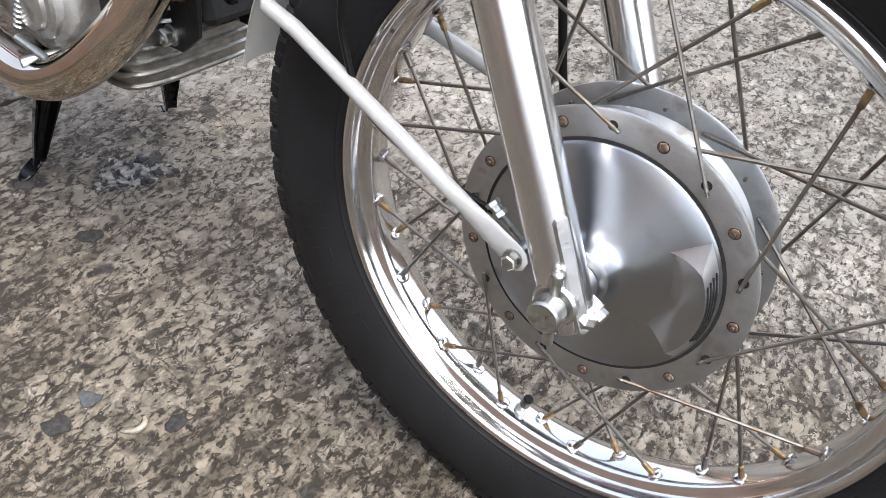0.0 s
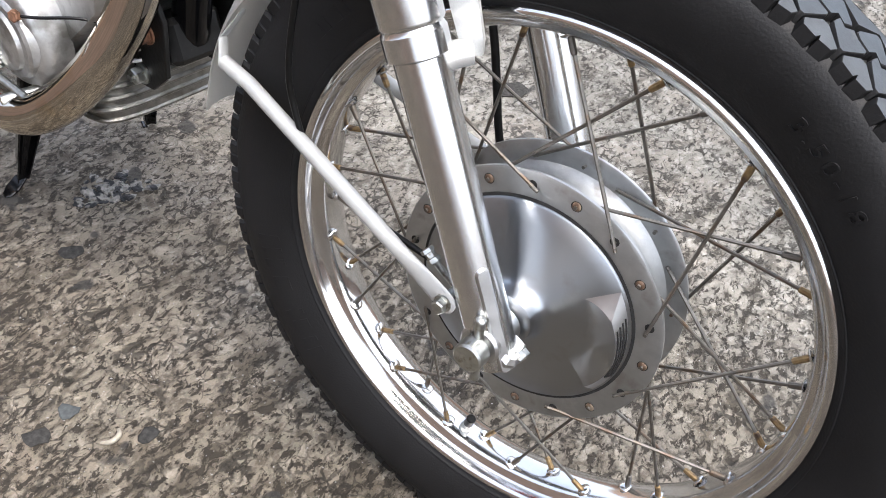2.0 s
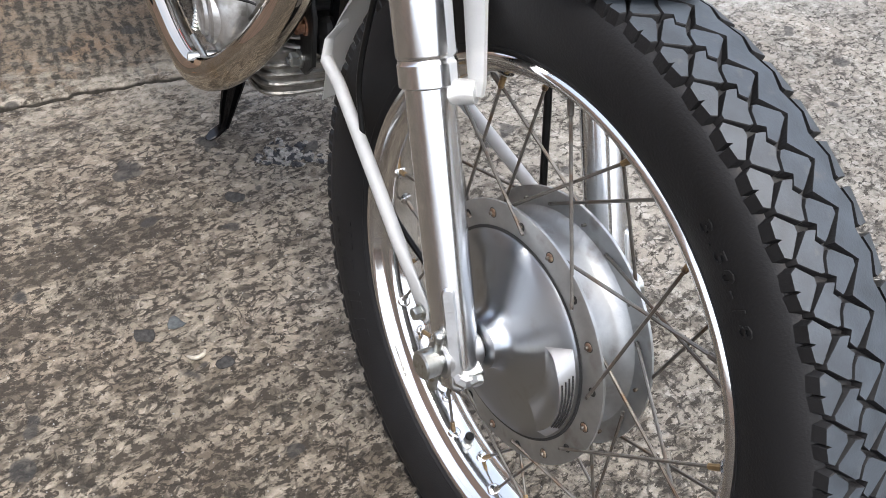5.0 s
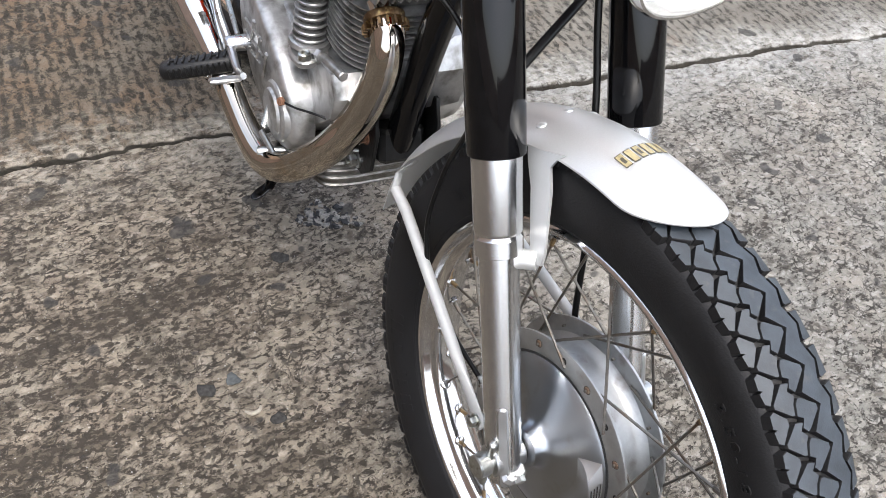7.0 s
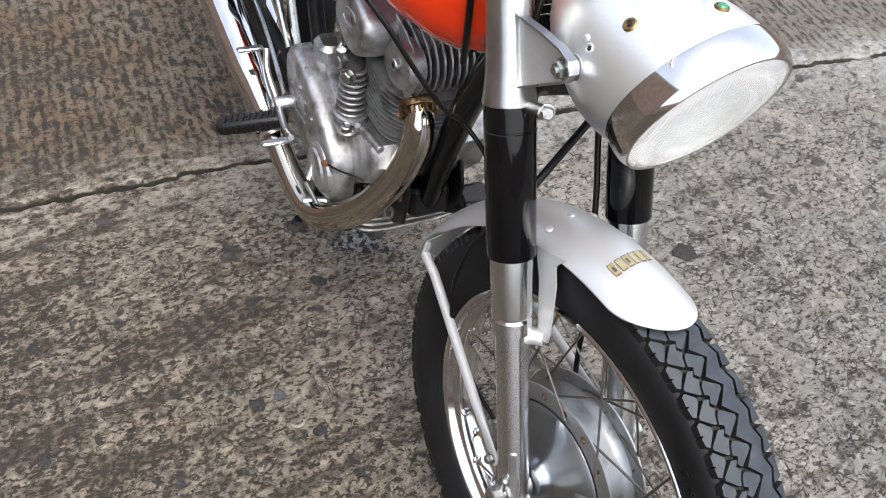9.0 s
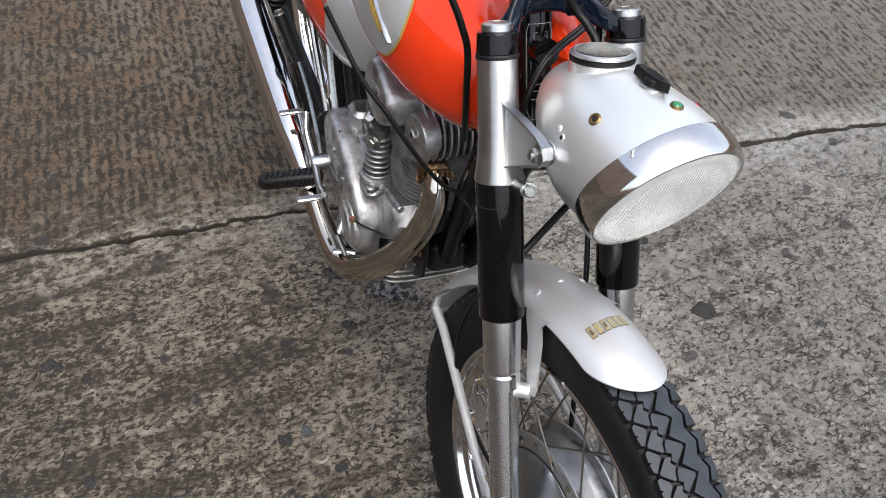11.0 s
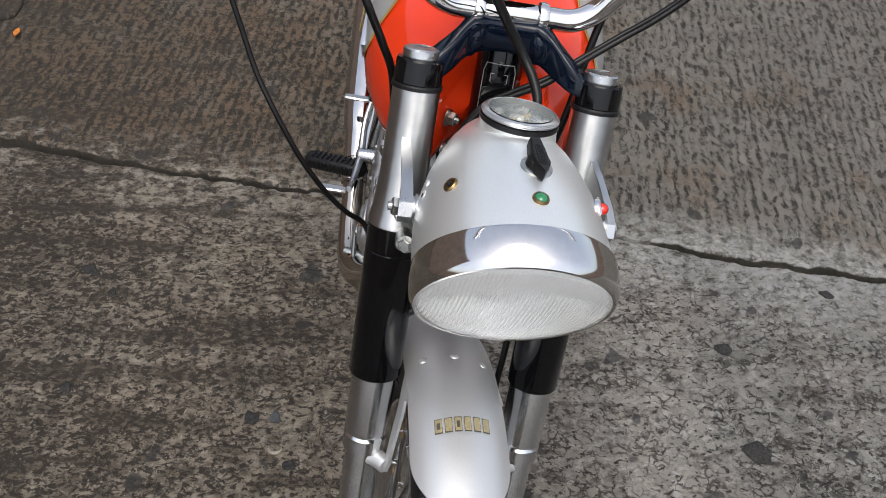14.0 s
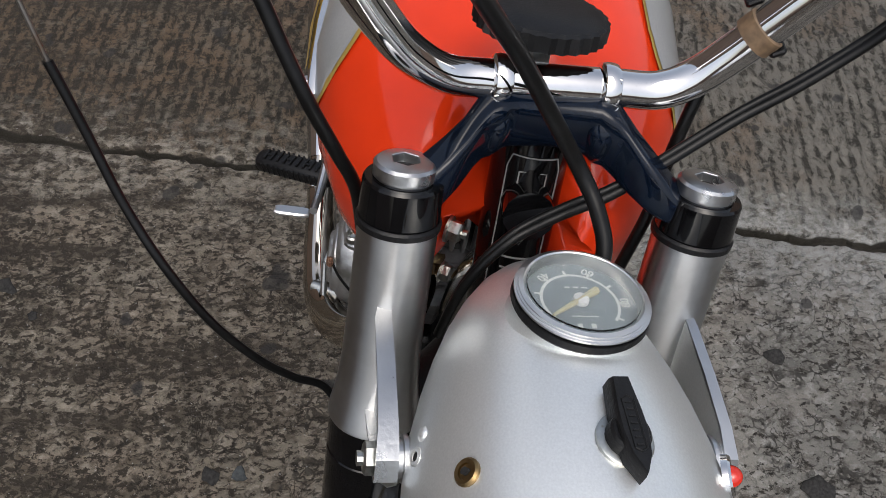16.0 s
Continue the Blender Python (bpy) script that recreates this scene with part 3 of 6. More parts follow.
for deg, r0, dr, dw in ((196, 0.266, 0.022, 1.0), (199, 0.266, 0.022, 1.0), (202, 0.266, 0.022, 1.6), (207, 0.268, 0.018, 3.2), (214, 0.266, 0.020, 1.2), (217, 0.266, 0.020, 2.0), (221, 0.266, 0.020, 1.2), (224, 0.266, 0.020, 1.8), (136, 0.268, 0.012, 1.0), (138.5, 0.268, 0.012, 1.6), (141.5, 0.268, 0.012, 1.0), (144, 0.268, 0.012, 2.0)):
    q = [(r0, deg - dw / 2), (r0, deg + dw / 2), (r0 + dr, deg + dw / 2), (r0 + dr, deg - dw / 2)]
    lo = [polar(r, a, -(sidewall(r) - 0.001)) for r, a in q]
    hi = [polar(r, a, -(sidewall(r) + 0.0007)) for r, a in q]
    # an outlined bar: four thin strips
    s = Shape()
    for i in range(4):
        j = (i + 1) % 4
        c = sum(hi, Vector()) / 4
        s.add([lo[i], lo[j], hi[j], hi[i], hi[i].lerp(c, 0.22), hi[j].lerp(c, 0.22)], [(0, 1, 2, 3), (3, 2, 5, 4)])
    part("sidewall_mark", s, RUBBER, wheel, "worn raised sidewall mark")


# hub with two drilled flanges
s = Shape()
hub_prof = [(-0.0285, 0.098), (-0.0285, 0.1195), (-0.0275, 0.1215), (-0.0250, 0.1215), (-0.0240, 0.1195), (-0.0235, 0.104), (-0.0215, 0.1015), (-0.012, 0.1005), (-0.010, 0.098), (-0.006, 0.0975), (-0.004, 0.0945), (0.010, 0.0935), (0.016, 0.096), (0.0215, 0.101), (0.0235, 0.104), (0.0240, 0.1195), (0.0250, 0.1215), (0.0275, 0.1215), (0.0285, 0.1195), (0.0285, 0.060), (0.034, 0.050), (0.040, 0.024), (0.055, 0.020)]
s.lathe((0, 0, HUB), (0, 1, 0), hub_prof, 96)
part("hub", s, HUBMETAL, wheel, "dull grey alloy drum hub", sharp=28)

# spokes: 18 to a flange, laced both ways
R_HOLE, R_NIP = 0.1105, 0.2225


def spoke(hole_deg, side, out, nip_deg):
    y0 = side * (0.0262 + (0.0042 if out else -0.0042))
    h = polar(R_HOLE, hole_deg, y0)
    nip = polar(R_NIP + 0.004, nip_deg, side * 0.0065)
    away = (nip - h).normalized()
    elbow = h + away * 0.006
    inner = polar(R_HOLE, hole_deg, side * (0.0262 - (0.006 if out else -0.006)))
    b = Shape().tube([inner, h, elbow, nip], 0.00155, 7, 3)
    if not out:
        part("spoke_head", Shape().ball(polar(R_HOLE, hole_deg, side * 0.0286), 0.0041, (0, side, 0), 0.42, 14, 5), HEADRUST, wheel, "rusty brown spoke head")
        # dark disc paints the shade round the spoke head
        part("spoke_hole", Shape().lathe(polar(R_HOLE, hole_deg, side * 0.0287), (0, side, 0), [(0, 0.0047), (0.0003, 0.0045)], 14), SHADOWHOLE, wheel, "dark disc painted in for the shade of a spoke hole")
    ob = part("spoke", b, SPOKE, wheel)
    n = Shape().lathe(nip + away * 0.001, -away, [(0, 0.0036), (0.004, 0.0036), (0.005, 0.0028), (0.017, 0.0026), (0.018, 0.0018)], 8)
    part("nipple", n, NIPPLE if int(nip_deg / 10) % 3 else SPOKE, wheel)
    seat = polar(R_NIP + 0.0025, nip_deg, side * 0.0065)
    dimple = Shape().ball(seat, 0.0075, -away, 0.45, 14, 5)
    part("nipple_seat", dimple, RIMMETAL, wheel)
    return ob


for k in range(9):
    spoke(19 + 40 * k, -1, True, 57 + 40 * k)
    spoke(79 + 40 * k, -1, False, 37 + 40 * k)
    spoke(69 + 40 * k, 1, False, 27 + 40 * k)
    spoke(49 + 40 * k, 1, True, 87 + 40 * k)
    # flat dark disc paints the shade inside an open spoke hole
    part("spoke_hole", Shape().lathe(polar(R_HOLE, 19 + 40 * k, -0.0287), (0, -1, 0), [(0, 0.0040), (0.0003, 0.0038)], 12), SHADOWHOLE, wheel, "dark disc painted in for the shade of a spoke hole")

# valve
v0 = polar(0.2240, -98.5, 0.0)
vdir = (polar(0.1, -98.5, 0.0) - v0).normalized() + Vector((0.12, -0.28, 0))
s = Shape().lathe(v0, vdir, [(0, 0.0062), (0.003, 0.0062), (0.0035, 0.0040), (0.014, 0.0040)], 12)
part("valve_stem", s, ZINC, wheel, "metal valve stem")
s = Shape().lathe(v0 + vdir.normalized() * 0.014, vdir, [(0, 0.0048), (0.001, 0.0052), (0.014, 0.0050), (0.0155, 0.0038)], 12)
part("valve_cap", s, DARKRUBBER, wheel, "black valve cap")

# brake plate with boss and air scoop, turned about the axle
AXLE = Matrix.Translation((0, 0, HUB))


def about_axle(p):
    return Vector((p[0], p[1], p[2] - HUB))


CONE = [(0.026, 0.0965), (0.0300, 0.0962), (0.0315, 0.0945), (0.0338, 0.080), (0.0368, 0.060), (0.0395, 0.044), (0.0412, 0.0360), (0.0428, 0.0305), (0.0450, 0.0275), (0.0480, 0.0255), (0.0530, 0.0238), (0.0580, 0.0228), (0.0590, 0.0212), (0.0600, 0.0190)]
s = Shape().lathe((0, 0, 0), (0, -1, 0), CONE, 128)
part("brake_plate", s, TURNEDPLATE, wheel, "turned aluminium conical brake plate", sharp=40, m=AXLE)
# near-black ring, painted shade between hub flange and brake plate
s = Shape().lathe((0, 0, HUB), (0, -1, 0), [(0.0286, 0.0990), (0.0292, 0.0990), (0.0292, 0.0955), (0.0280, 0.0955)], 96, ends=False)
part("plate_gap_shade", s, SHADOWHOLE, wheel, "dark ring painted in for the shade of the gap")


def plate_y(r):
    return -float(np.interp(r, [0.0365, 0.044, 0.060, 0.080, 0.0945], [0.0412, 0.0395, 0.0368, 0.0338, 0.0315]))


# the scoop: a wedge that rises out of the cone, with a bright mouth, a ridge and a slotted outer wall
STEPS, ACROSS = 14, 8
ridge, foot, top = [], [], []
for k in range(STEPS + 1):
    q = k / STEPS
    deg = 25.4 + (-31 - 25.4) * q
    r1 = 0.0872 + 0.0030 * math.sin(math.pi * q)
    y1 = -0.0445 + 0.0065 * q
    ridge.append(polar(r1, deg, y1))
    foot.append(polar(0.0945, deg + 12 * (1 - q) ** 3, -0.0317))
    r0, d0 = 0.0640 - 0.004 * q, 37.0 + (-27 - 37.0) * q
    row = []
    for j in range(ACROSS + 1):
        u = j / ACROSS
        r, d = r0 + (r1 - r0) * u, d0 + (deg - d0) * u
        row.append(polar(r, d, plate_y(r) - 0.0002 - (-y1 + plate_y(r1)) * u ** 1.7))
    top.append(row)
s = Shape().loft([[about_axle(p) for p in row] for row in top], cap=False, closed=False)
part("air_scoop", s, TURNEDPLATE, wheel, "raised wedge-shaped air scoop", sharp=60, m=AXLE)
s = Shape().add([about_axle(p) for p in top[0]] + [about_axle(foot[0])], [(j, j + 1, ACROSS + 1) for j in range(ACROSS)])
part("scoop_mouth", s, SCOOPMETAL, wheel, "bright triangular mouth of the scoop", sharp=60, m=AXLE)
s = Shape().loft([[about_axle(a), about_axle(b)] for a, b in zip(ridge, foot)], cap=False, closed=False)
s.add([about_axle(p) for p in top[-1]] + [about_axle(foot[-1])], [(j, j + 1, ACROSS + 1) for j in range(ACROSS)])
part("scoop_wall", s, SCOOPMETAL, wheel, "outer wall of the scoop", sharp=40, m=AXLE)
# thin dark lines paint the shade of the vent slots
for q in (0.20, 0.42, 0.64, 0.86):
    line = [ridge[k].lerp(foot[k], q) + Vector((0.0003, -0.0005, 0)) for k in range(2, 11)]
    part("vent_slot", Shape().tube(line, 0.0007, 6, 2), SHADOWHOLE, wheel, "dark line painted in for the shade of a vent slot")

# --- fork ---
FORK_UP = Vector((-0.443, 0, 0.8965)).normalized()
FY = {-1: 0.0820, 1: 0.0930}       # the legs stand unevenly about the wheel


def fork_point(sd, t):
    return Vector((0, sd * FY[sd] if sd else 0, HUB)) + FORK_UP * t


for sd in (-1, 1):
    o = fork_point(sd, 0)
    LEG = frame_from(o, FORK_UP)
    s = Shape().lathe((0, 0, 0), (0, 0, 1), [(-0.028, 0.012), (-0.026, 0.0165), (-0.020, 0.0190), (0.02, 0.0195), (0.10, 0.0196), (0.2255, 0.0198), (0.2265, 0.0215), (0.2275, 0.0238), (0.2440, 0.0238), (0.2455, 0.0228), (0.2475, 0.0222), (0.2490, 0.0235), (0.2510, 0.0240), (0.3260, 0.0240)], 40)
    leg = part("fork_leg", s, TURNED, bike, "polished aluminium fork slider", sharp=30, m=LEG)
    LOCAL_FRAMES[leg.name] = LEG.inverted()
    # raised rib down the front of the slider
    fwd = Vector((0.8965, 0, 0.443)) * 0.80 + Vector((0, sd * 0.6, 0))
    m = frame_from(o + FORK_UP * 0.025 + fwd.normalized() * 0.0175, fwd, FORK_UP)
    out = [((0.036 if math.cos(a) > 0 else -0.045) + 0.006 * math.cos(a), 0.006 * math.sin(a)) for a in [math.pi * 2 * i / 16 for i in range(16)]]
    part("slider_rib", Shape().plate(out, 0.008, m, 0.0018), POLISHED, leg, "raised rib")
    # axle clamp, nut and pinch bolt
    s = Shape().lathe((0, sd * (FY[sd] - 0.019), HUB), (0, sd, 0), [(0, 0.0155), (0.002, 0.0175), (0.036, 0.0175), (0.038, 0.0155)], 28)
    s.box((0.014, sd * FY[sd], HUB - 0.008), (0.030, 0.030, 0.020), Matrix.Rotation(radians(26), 4, "Y"), 0.004)
    part("axle_clamp", s, POLISHED, leg, "cast axle clamp")
    s = Shape().hexbolt((0.024, sd * (FY[sd] - 0.004), HUB - 0.006), (0.85, sd * 0.12, -0.30), 0.0065, 0.007)
    part("pinch_bolt", s, ZINC, leg, "zinc hexagon bolt")
    s = Shape().lathe((0, sd * (FY[sd] + 0.018), HUB), (0, sd, 0), [(0, 0.0095), (0.004, 0.0095), (0.0045, 0.0128), (0.017, 0.0128), (0.0185, 0.0112)], 28)
    part("axle_nut", s, ZINC, leg, "round zinc axle end")
    if sd < 0:
        s = Shape().rod((0.004, sd * (FY[sd] + 0.021), HUB - 0.032), (-0.002, sd * (FY[sd] + 0.021), HUB + 0.028), 0.0042, 12)
        s.ball((-0.002, sd * (FY[sd] + 0.021), HUB + 0.028), 0.0052, (0, 0, 1), 0.8)
        part("axle_pin", s, ZINC, leg, "zinc tommy pin through the axle")
        s = Shape().lathe((0, -0.050, HUB), (0, -1, 0), [(0, 0.0135), (0.016, 0.0135)], 24)
        part("spacer", s, FRAMEBLACK, leg, "dark axle spacer")
    # black upper cover
    s = Shape().lathe(o, FORK_UP, [(0.3230, 0.0240), (0.3230, 0.0272), (0.3245, 0.0278), (0.4655, 0.0278), (0.4663, 0.0270), (0.4677, 0.0270), (0.4685, 0.0278), (0.4945, 0.0278)], 40)
    part("fork_cover", s, BLACK, leg, "gloss black fork cover")
    # bright headlamp-ear tube, flared at its foot
    s = Shape().lathe((0, 0, 0), (0, 0, 1), [(0.4940, 0.0285), (0.4950, 0.0290), (0.4990, 0.0286), (0.5070, 0.0270), (0.5200, 0.0252), (0.5400, 0.0238), (0.5700, 0.0230), (0.6320, 0.0226)], 40)
    part("ear_tube", s, EARMETAL, leg, "brushed aluminium tube with headlamp ear", m=LEG)
    # clamp ring of the top yoke and the bolt on top of it
    s = Shape().lathe(o, FORK_UP, [(0.6310, 0.0215), (0.6312, 0.0240), (0.6345, 0.0242), (0.6360, 0.0232)], 40)
    part("rubber_ring", s, DARKRUBBER, leg, "black rubber ring")
    m = frame_from(o, FORK_UP)
    s = Shape()
    turns = [2 * math.pi * i / 48 for i in range(48)]
    rings = [[m @ Vector((r * math.cos(a), r * math.sin(a), h)) for a in turns] for h, r in ((0.6585, 0.0160), (0.6600, 0.0164), (0.6602, 0.0172), (0.6668, 0.0172), (0.6683, 0.0156), (0.6696, 0.0094))]
    for h, r in ((0.6696, 0.0086), (0.6692, 0.0082), (0.6640, 0.0081)):
        rings.append([m @ Vector((r * 0.866 / math.cos(a % (math.pi / 3) - math.pi / 6) * math.cos(a), r * 0.866 / math.cos(a % (math.pi / 3) - math.pi / 6) * math.sin(a), h)) for a in turns])
    s.loft(rings)
    part("fork_cap", s, POLISHED, leg, "polished cap with hexagon socket", sharp=18)
    # shade at the bottom of the socket, put into the floor's colour
    part("cap_socket", Shape().lathe(o, FORK_UP, [(0.6641, 0.0068), (0.6644, 0.0068)], 24), SHADOWHOLE, leg, "floor of the hexagon socket, painted dark as shade")
    # headlamp ear: a triangular plate folded forward
    f = Vector((FORK_UP.z, 0, -FORK_UP.x))
    m = Matrix((f, FORK_UP, f.cross(FORK_UP))).transposed().to_4x4()
    m.translation = fork_point(sd, 0) + Vector((0, sd * 0.0025, 0))
    outl = [(0.016, 0.588), (0.026, 0.585), (0.060, 0.5745), (0.090, 0.5625), (0.104, 0.553), (0.106, 0.541), (0.096, 0.533), (0.070, 0.526), (0.045, 0.520), (0.016, 0.514)]
    part("headlamp_ear", Shape().plate(outl, 0.003, m, 0.0008), SILVER, leg, "flat aluminium bracket")
    rim_pts = [m @ Vector((x, y, 0)) for x, y in ((0.018, 0.589), (0.028, 0.5855), (0.060, 0.5755), (0.090, 0.5635), (0.1045, 0.5535), (0.1070, 0.541), (0.097, 0.532), (0.070, 0.525), (0.045, 0.519), (0.020, 0.5135))]
    s = Shape()
    wid = [0.0030, 0.0042, 0.0044, 0.0048, 0.0054, 0.0056, 0.0050, 0.0044, 0.0040, 0.0036]
    rings = []
    for p, wv in zip(rim_pts, wid):
        mid = m @ Vector((0.060, 0.548, 0))
        into = (mid - p).normalized() * 0.0028
        near, out = Vector((0, -sd * 0.0015, 0)), Vector((0, wv * (1.1 if sd > 0 else -1.9), 0))
        rings.append([p + near, p + out, p + out + into, p + near + into])
    s.loft(rings)
    part("ear_edge", s, POLISHED, leg, "folded edge of the bracket", sharp=25)
    b0 = m @ Vector((0.094, 0.545, 0))
    s = Shape().lathe(b0 + Vector((0, sd * 0.005, 0)), (0, -sd, 0), [(0, 0.0095), (0.001, 0.0105), (0.009, 0.0105), (0.0095, 0.0128), (0.0118, 0.0128), (0.0124, 0.0110), (0.020, 0.0110)], 28)
    part("ear_boss", s, POLISHED, leg)
    s = Shape().hexbolt(b0 + Vector((0, sd * 0.005, 0)), (0, sd, 0), 0.0088 if sd < 0 else 0.0076, 0.0085 if sd < 0 else 0.004, stub=0.003 if sd < 0 else 0.001)
    part("ear_bolt", s, ZINC, leg, "zinc hexagon bolt")
    if sd < 0:
        q = fork_point(sd, 0.4930) + f * 0.052 + Vector((0, 0.006, 0))
        s = Shape().rod(q - f * 0.032, q + f * 0.002 + Vector((0, -0.004, 0)), 0.0075, 16)
        s.hexbolt(q, f + Vector((0, -0.5, 0)), 0.007, 0.006)
        part("lower_bolt", s, ZINC, leg, "zinc bolt of the lower yoke")

# lower yoke
s = Shape()
for sd in (-1, 1):
    s.tube([fork_point(sd, 0.478), lerp(fork_point(sd, 0.478), Vector((-0.284, 0, 0.735)), 0.55) + Vector((0, 0, 0.004)), Vector((-0.284, 0, 0.735))], [0.024, 0.019, 0.024], 16, 4)
part("lower_yoke", s, FRAMEBLACK, bike, "black lower fork yoke")

# top yoke: clamp rings, arms rising to the risers and an arched web between them
s = Shape()
# y, front face x at the middle height, depth, lower and upper edge, slant
arm = [(0.080, -0.278, 0.022, 0.8945, 0.9125, 0.40), (0.070, -0.280, 0.023, 0.8955, 0.9200, 0.40), (0.060, -0.286, 0.024, 0.8980, 0.9270, 0.34), (0.050, -0.296, 0.024, 0.9005, 0.9330, 0.22), (0.041, -0.308, 0.026, 0.9025, 0.9380, 0.14), (0.036, -0.313, 0.027, 0.9035, 0.9410, 0.10), (0.031, -0.3145, 0.028, 0.9040, 0.9430, 0.08), (0.026, -0.3185, 0.027, 0.9055, 0.9430, 0.06), (0.020, -0.3205, 0.026, 0.9065, 0.9420, 0.05), (0.0, -0.3210, 0.026, 0.9085, 0.9415, 0.05)]
# the left arm meets its ring a little higher
stations = [(-q[0], *q[1:]) for q in arm] + [(*q[:3], q[3] + 0.007 * max(0.0, (q[0] - 0.03) / 0.05), *q[4:]) for q in reversed(arm[:-1])]
rings = []
for y, xf, dep, z0, z1, slant in stations:
    c = Vector((xf - dep / 2, y, (z0 + z1) / 2))
    ring = []
    for q in [2 * math.pi * i / 28 for i in range(28)]:
        h = (z1 - z0) / 2 * math.copysign(abs(math.sin(q)) ** 0.40, math.sin(q))
        ring.append(c + Vector((dep / 2 * math.copysign(abs(math.cos(q)) ** 0.40, math.cos(q)) - slant * h, 0, h)))
    rings.append(ring)
s.loft(rings)
yoke = part("top_yoke", s, NAVY, bike, "gloss blue-black top fork yoke", sharp=45)
for sd in (-1, 1):
    o = fork_point(sd, 0)
    s = Shape().lathe(o, FORK_UP, [(0.6355, 0.0205), (0.6360, 0.0226), (0.6370, 0.0230), (0.6572, 0.0222), (0.6588, 0.0212), (0.6592, 0.0165)], 44)
    part("yoke_clamp", s, BLACK, yoke, "gloss black clamp ring", sharp=20)
    s = Shape().tube([Vector((-0.3200, sd * 0.0330, 0.9045)), Vector((-0.3195, sd * 0.0320, 0.9150)), Vector((-0.3225, sd * 0.031, 0.9270)), Vector((-0.333, sd * 0.031, 0.9335))], [0.0035, 0.0075, 0.0095, 0.0095], 18, 4)
    part("bar_mount", s, NAVY, yoke, "gloss blue-black pillar under the bar clamp", sharp=60)

# handlebar
half_bar = [(-0.250, 0.330, 1.165), (-0.275, 0.270, 1.150), (-0.305, 0.200, 1.118), (-0.325, 0.160, 1.078), (-0.333, 0.138, 1.045), (-0.336, 0.120, 1.013), (-0.338, 0.104, 0.988), (-0.340, 0.085, 0.964), (-0.342, 0.062, 0.948), (-0.344, 0.036, 0.945)]
left_bar = [(-0.345, 0.036, 0.9445), (-0.345, 0.062, 0.9455), (-0.346, 0.080, 0.957), (-0.347, 0.094, 0.977), (-0.347, 0.106, 1.001), (-0.346, 0.121, 1.032), (-0.343, 0.140, 1.068), (-0.335, 0.165, 1.105), (-0.312, 0.208, 1.150), (-0.280, 0.280, 1.180), (-0.255, 0.340, 1.195)]
bar = [(x, -y, z) for x, y, z in half_bar] + [(-0.344, 0.0, 0.945)] + left_bar
bar = [(x + 0.003, y, z - 0.003) for x, y, z in bar]
handlebar = part("handlebar", Shape().tube(bar, 0.0112, 20, 6), CHROME, bike, "chromed bent handlebar")
for sd in (-1, 1):
    s = Shape()
    c = Vector((-0.341, sd * 0.031, 0.9425))
    s.lathe(c - Vector((0, 0.0055, 0)), (0, 1, 0), [(0, 0.0115), (0.0012, 0.0135), (0.0035, 0.0142), (0.0075, 0.0142), (0.0098, 0.0135), (0.011, 0.0115)], 28)
    s.tube([c + Vector((0.012, 0, -0.002)), c + Vector((0.0145, 0, -0.010)), c + Vector((0.0165, 0, -0.017))], [0.0058, 0.0060, 0.0042], 14, 4)
    part("bar_clamp", s, CHROME, handlebar, "chrome handlebar clamp")
s = Shape().lathe((-0.344, 0.0995, 0.9850), Vector((0.0, 0.45, 0.89)), [(0, 0.0112), (0.0005, 0.0128), (0.0105, 0.0128), (0.011, 0.0112)], 20)
part("strap", s, material("brown_strap", (0.14, 0.09, 0.05), 0.6, 0, grain=(200, 0.3)), handlebar, "brown strap round the bar")
s = Shape().box((-0.3610, 0.099, 0.998), (0.008, 0.010, 0.004), Matrix.Rotation(radians(35), 4, "X"), 0.001)
s.box((-0.3360, 0.111, 0.987), (0.009, 0.009, 0.004), Matrix.Rotation(radians(35), 4, "X"), 0.001)
part("strap_buckle", s, DARKRUBBER, handlebar, "black strap ends")

# steering damper knob on its hexagon
kn, kax = Vector((-0.358, -0.009, 0.930)), Vector((-0.36, 0, 0.933))
s = Shape().lathe(kn - kax * 0.012, kax, [(0, 0.011), (0.040, 0.011)], 6)
damper = part("steering_damper", s, ZINC, bike, "steel hexagon under a black knob")
s = Shape()
rr = []
for i in range(60):
    a = 2 * math.pi * i / 60
    rr.append(0.0385 if i % 2 else 0.0368)
m = frame_from(kn + kax * 0.027, kax)
rings = []
for h, q in ((0, 0.86), (0.002, 1.0), (0.011, 1.0), (0.0125, 0.94)):
    rings.append([m @ Vector((rr[i] * q * math.cos(2 * math.pi * i / 60), rr[i] * q * math.sin(2 * math.pi * i / 60), h)) for i in range(60)])
s.loft(rings)
s.lathe(kn + kax * 0.0395, kax, [(0, 0.0350), (0.0025, 0.030), (0.004, 0.017), (0.0045, 0.001)], 40)
part("damper_knob", s, DARKRUBBER, damper, "ribbed black plastic knob", sharp=30)

# --- headlamp ---
LAMP_AX = Vector((math.cos(radians(16)), 0, -math.sin(radians(16))))
LAMP_C = Vector((-0.0555, 0, 0.8552))     # middle of the rim's front


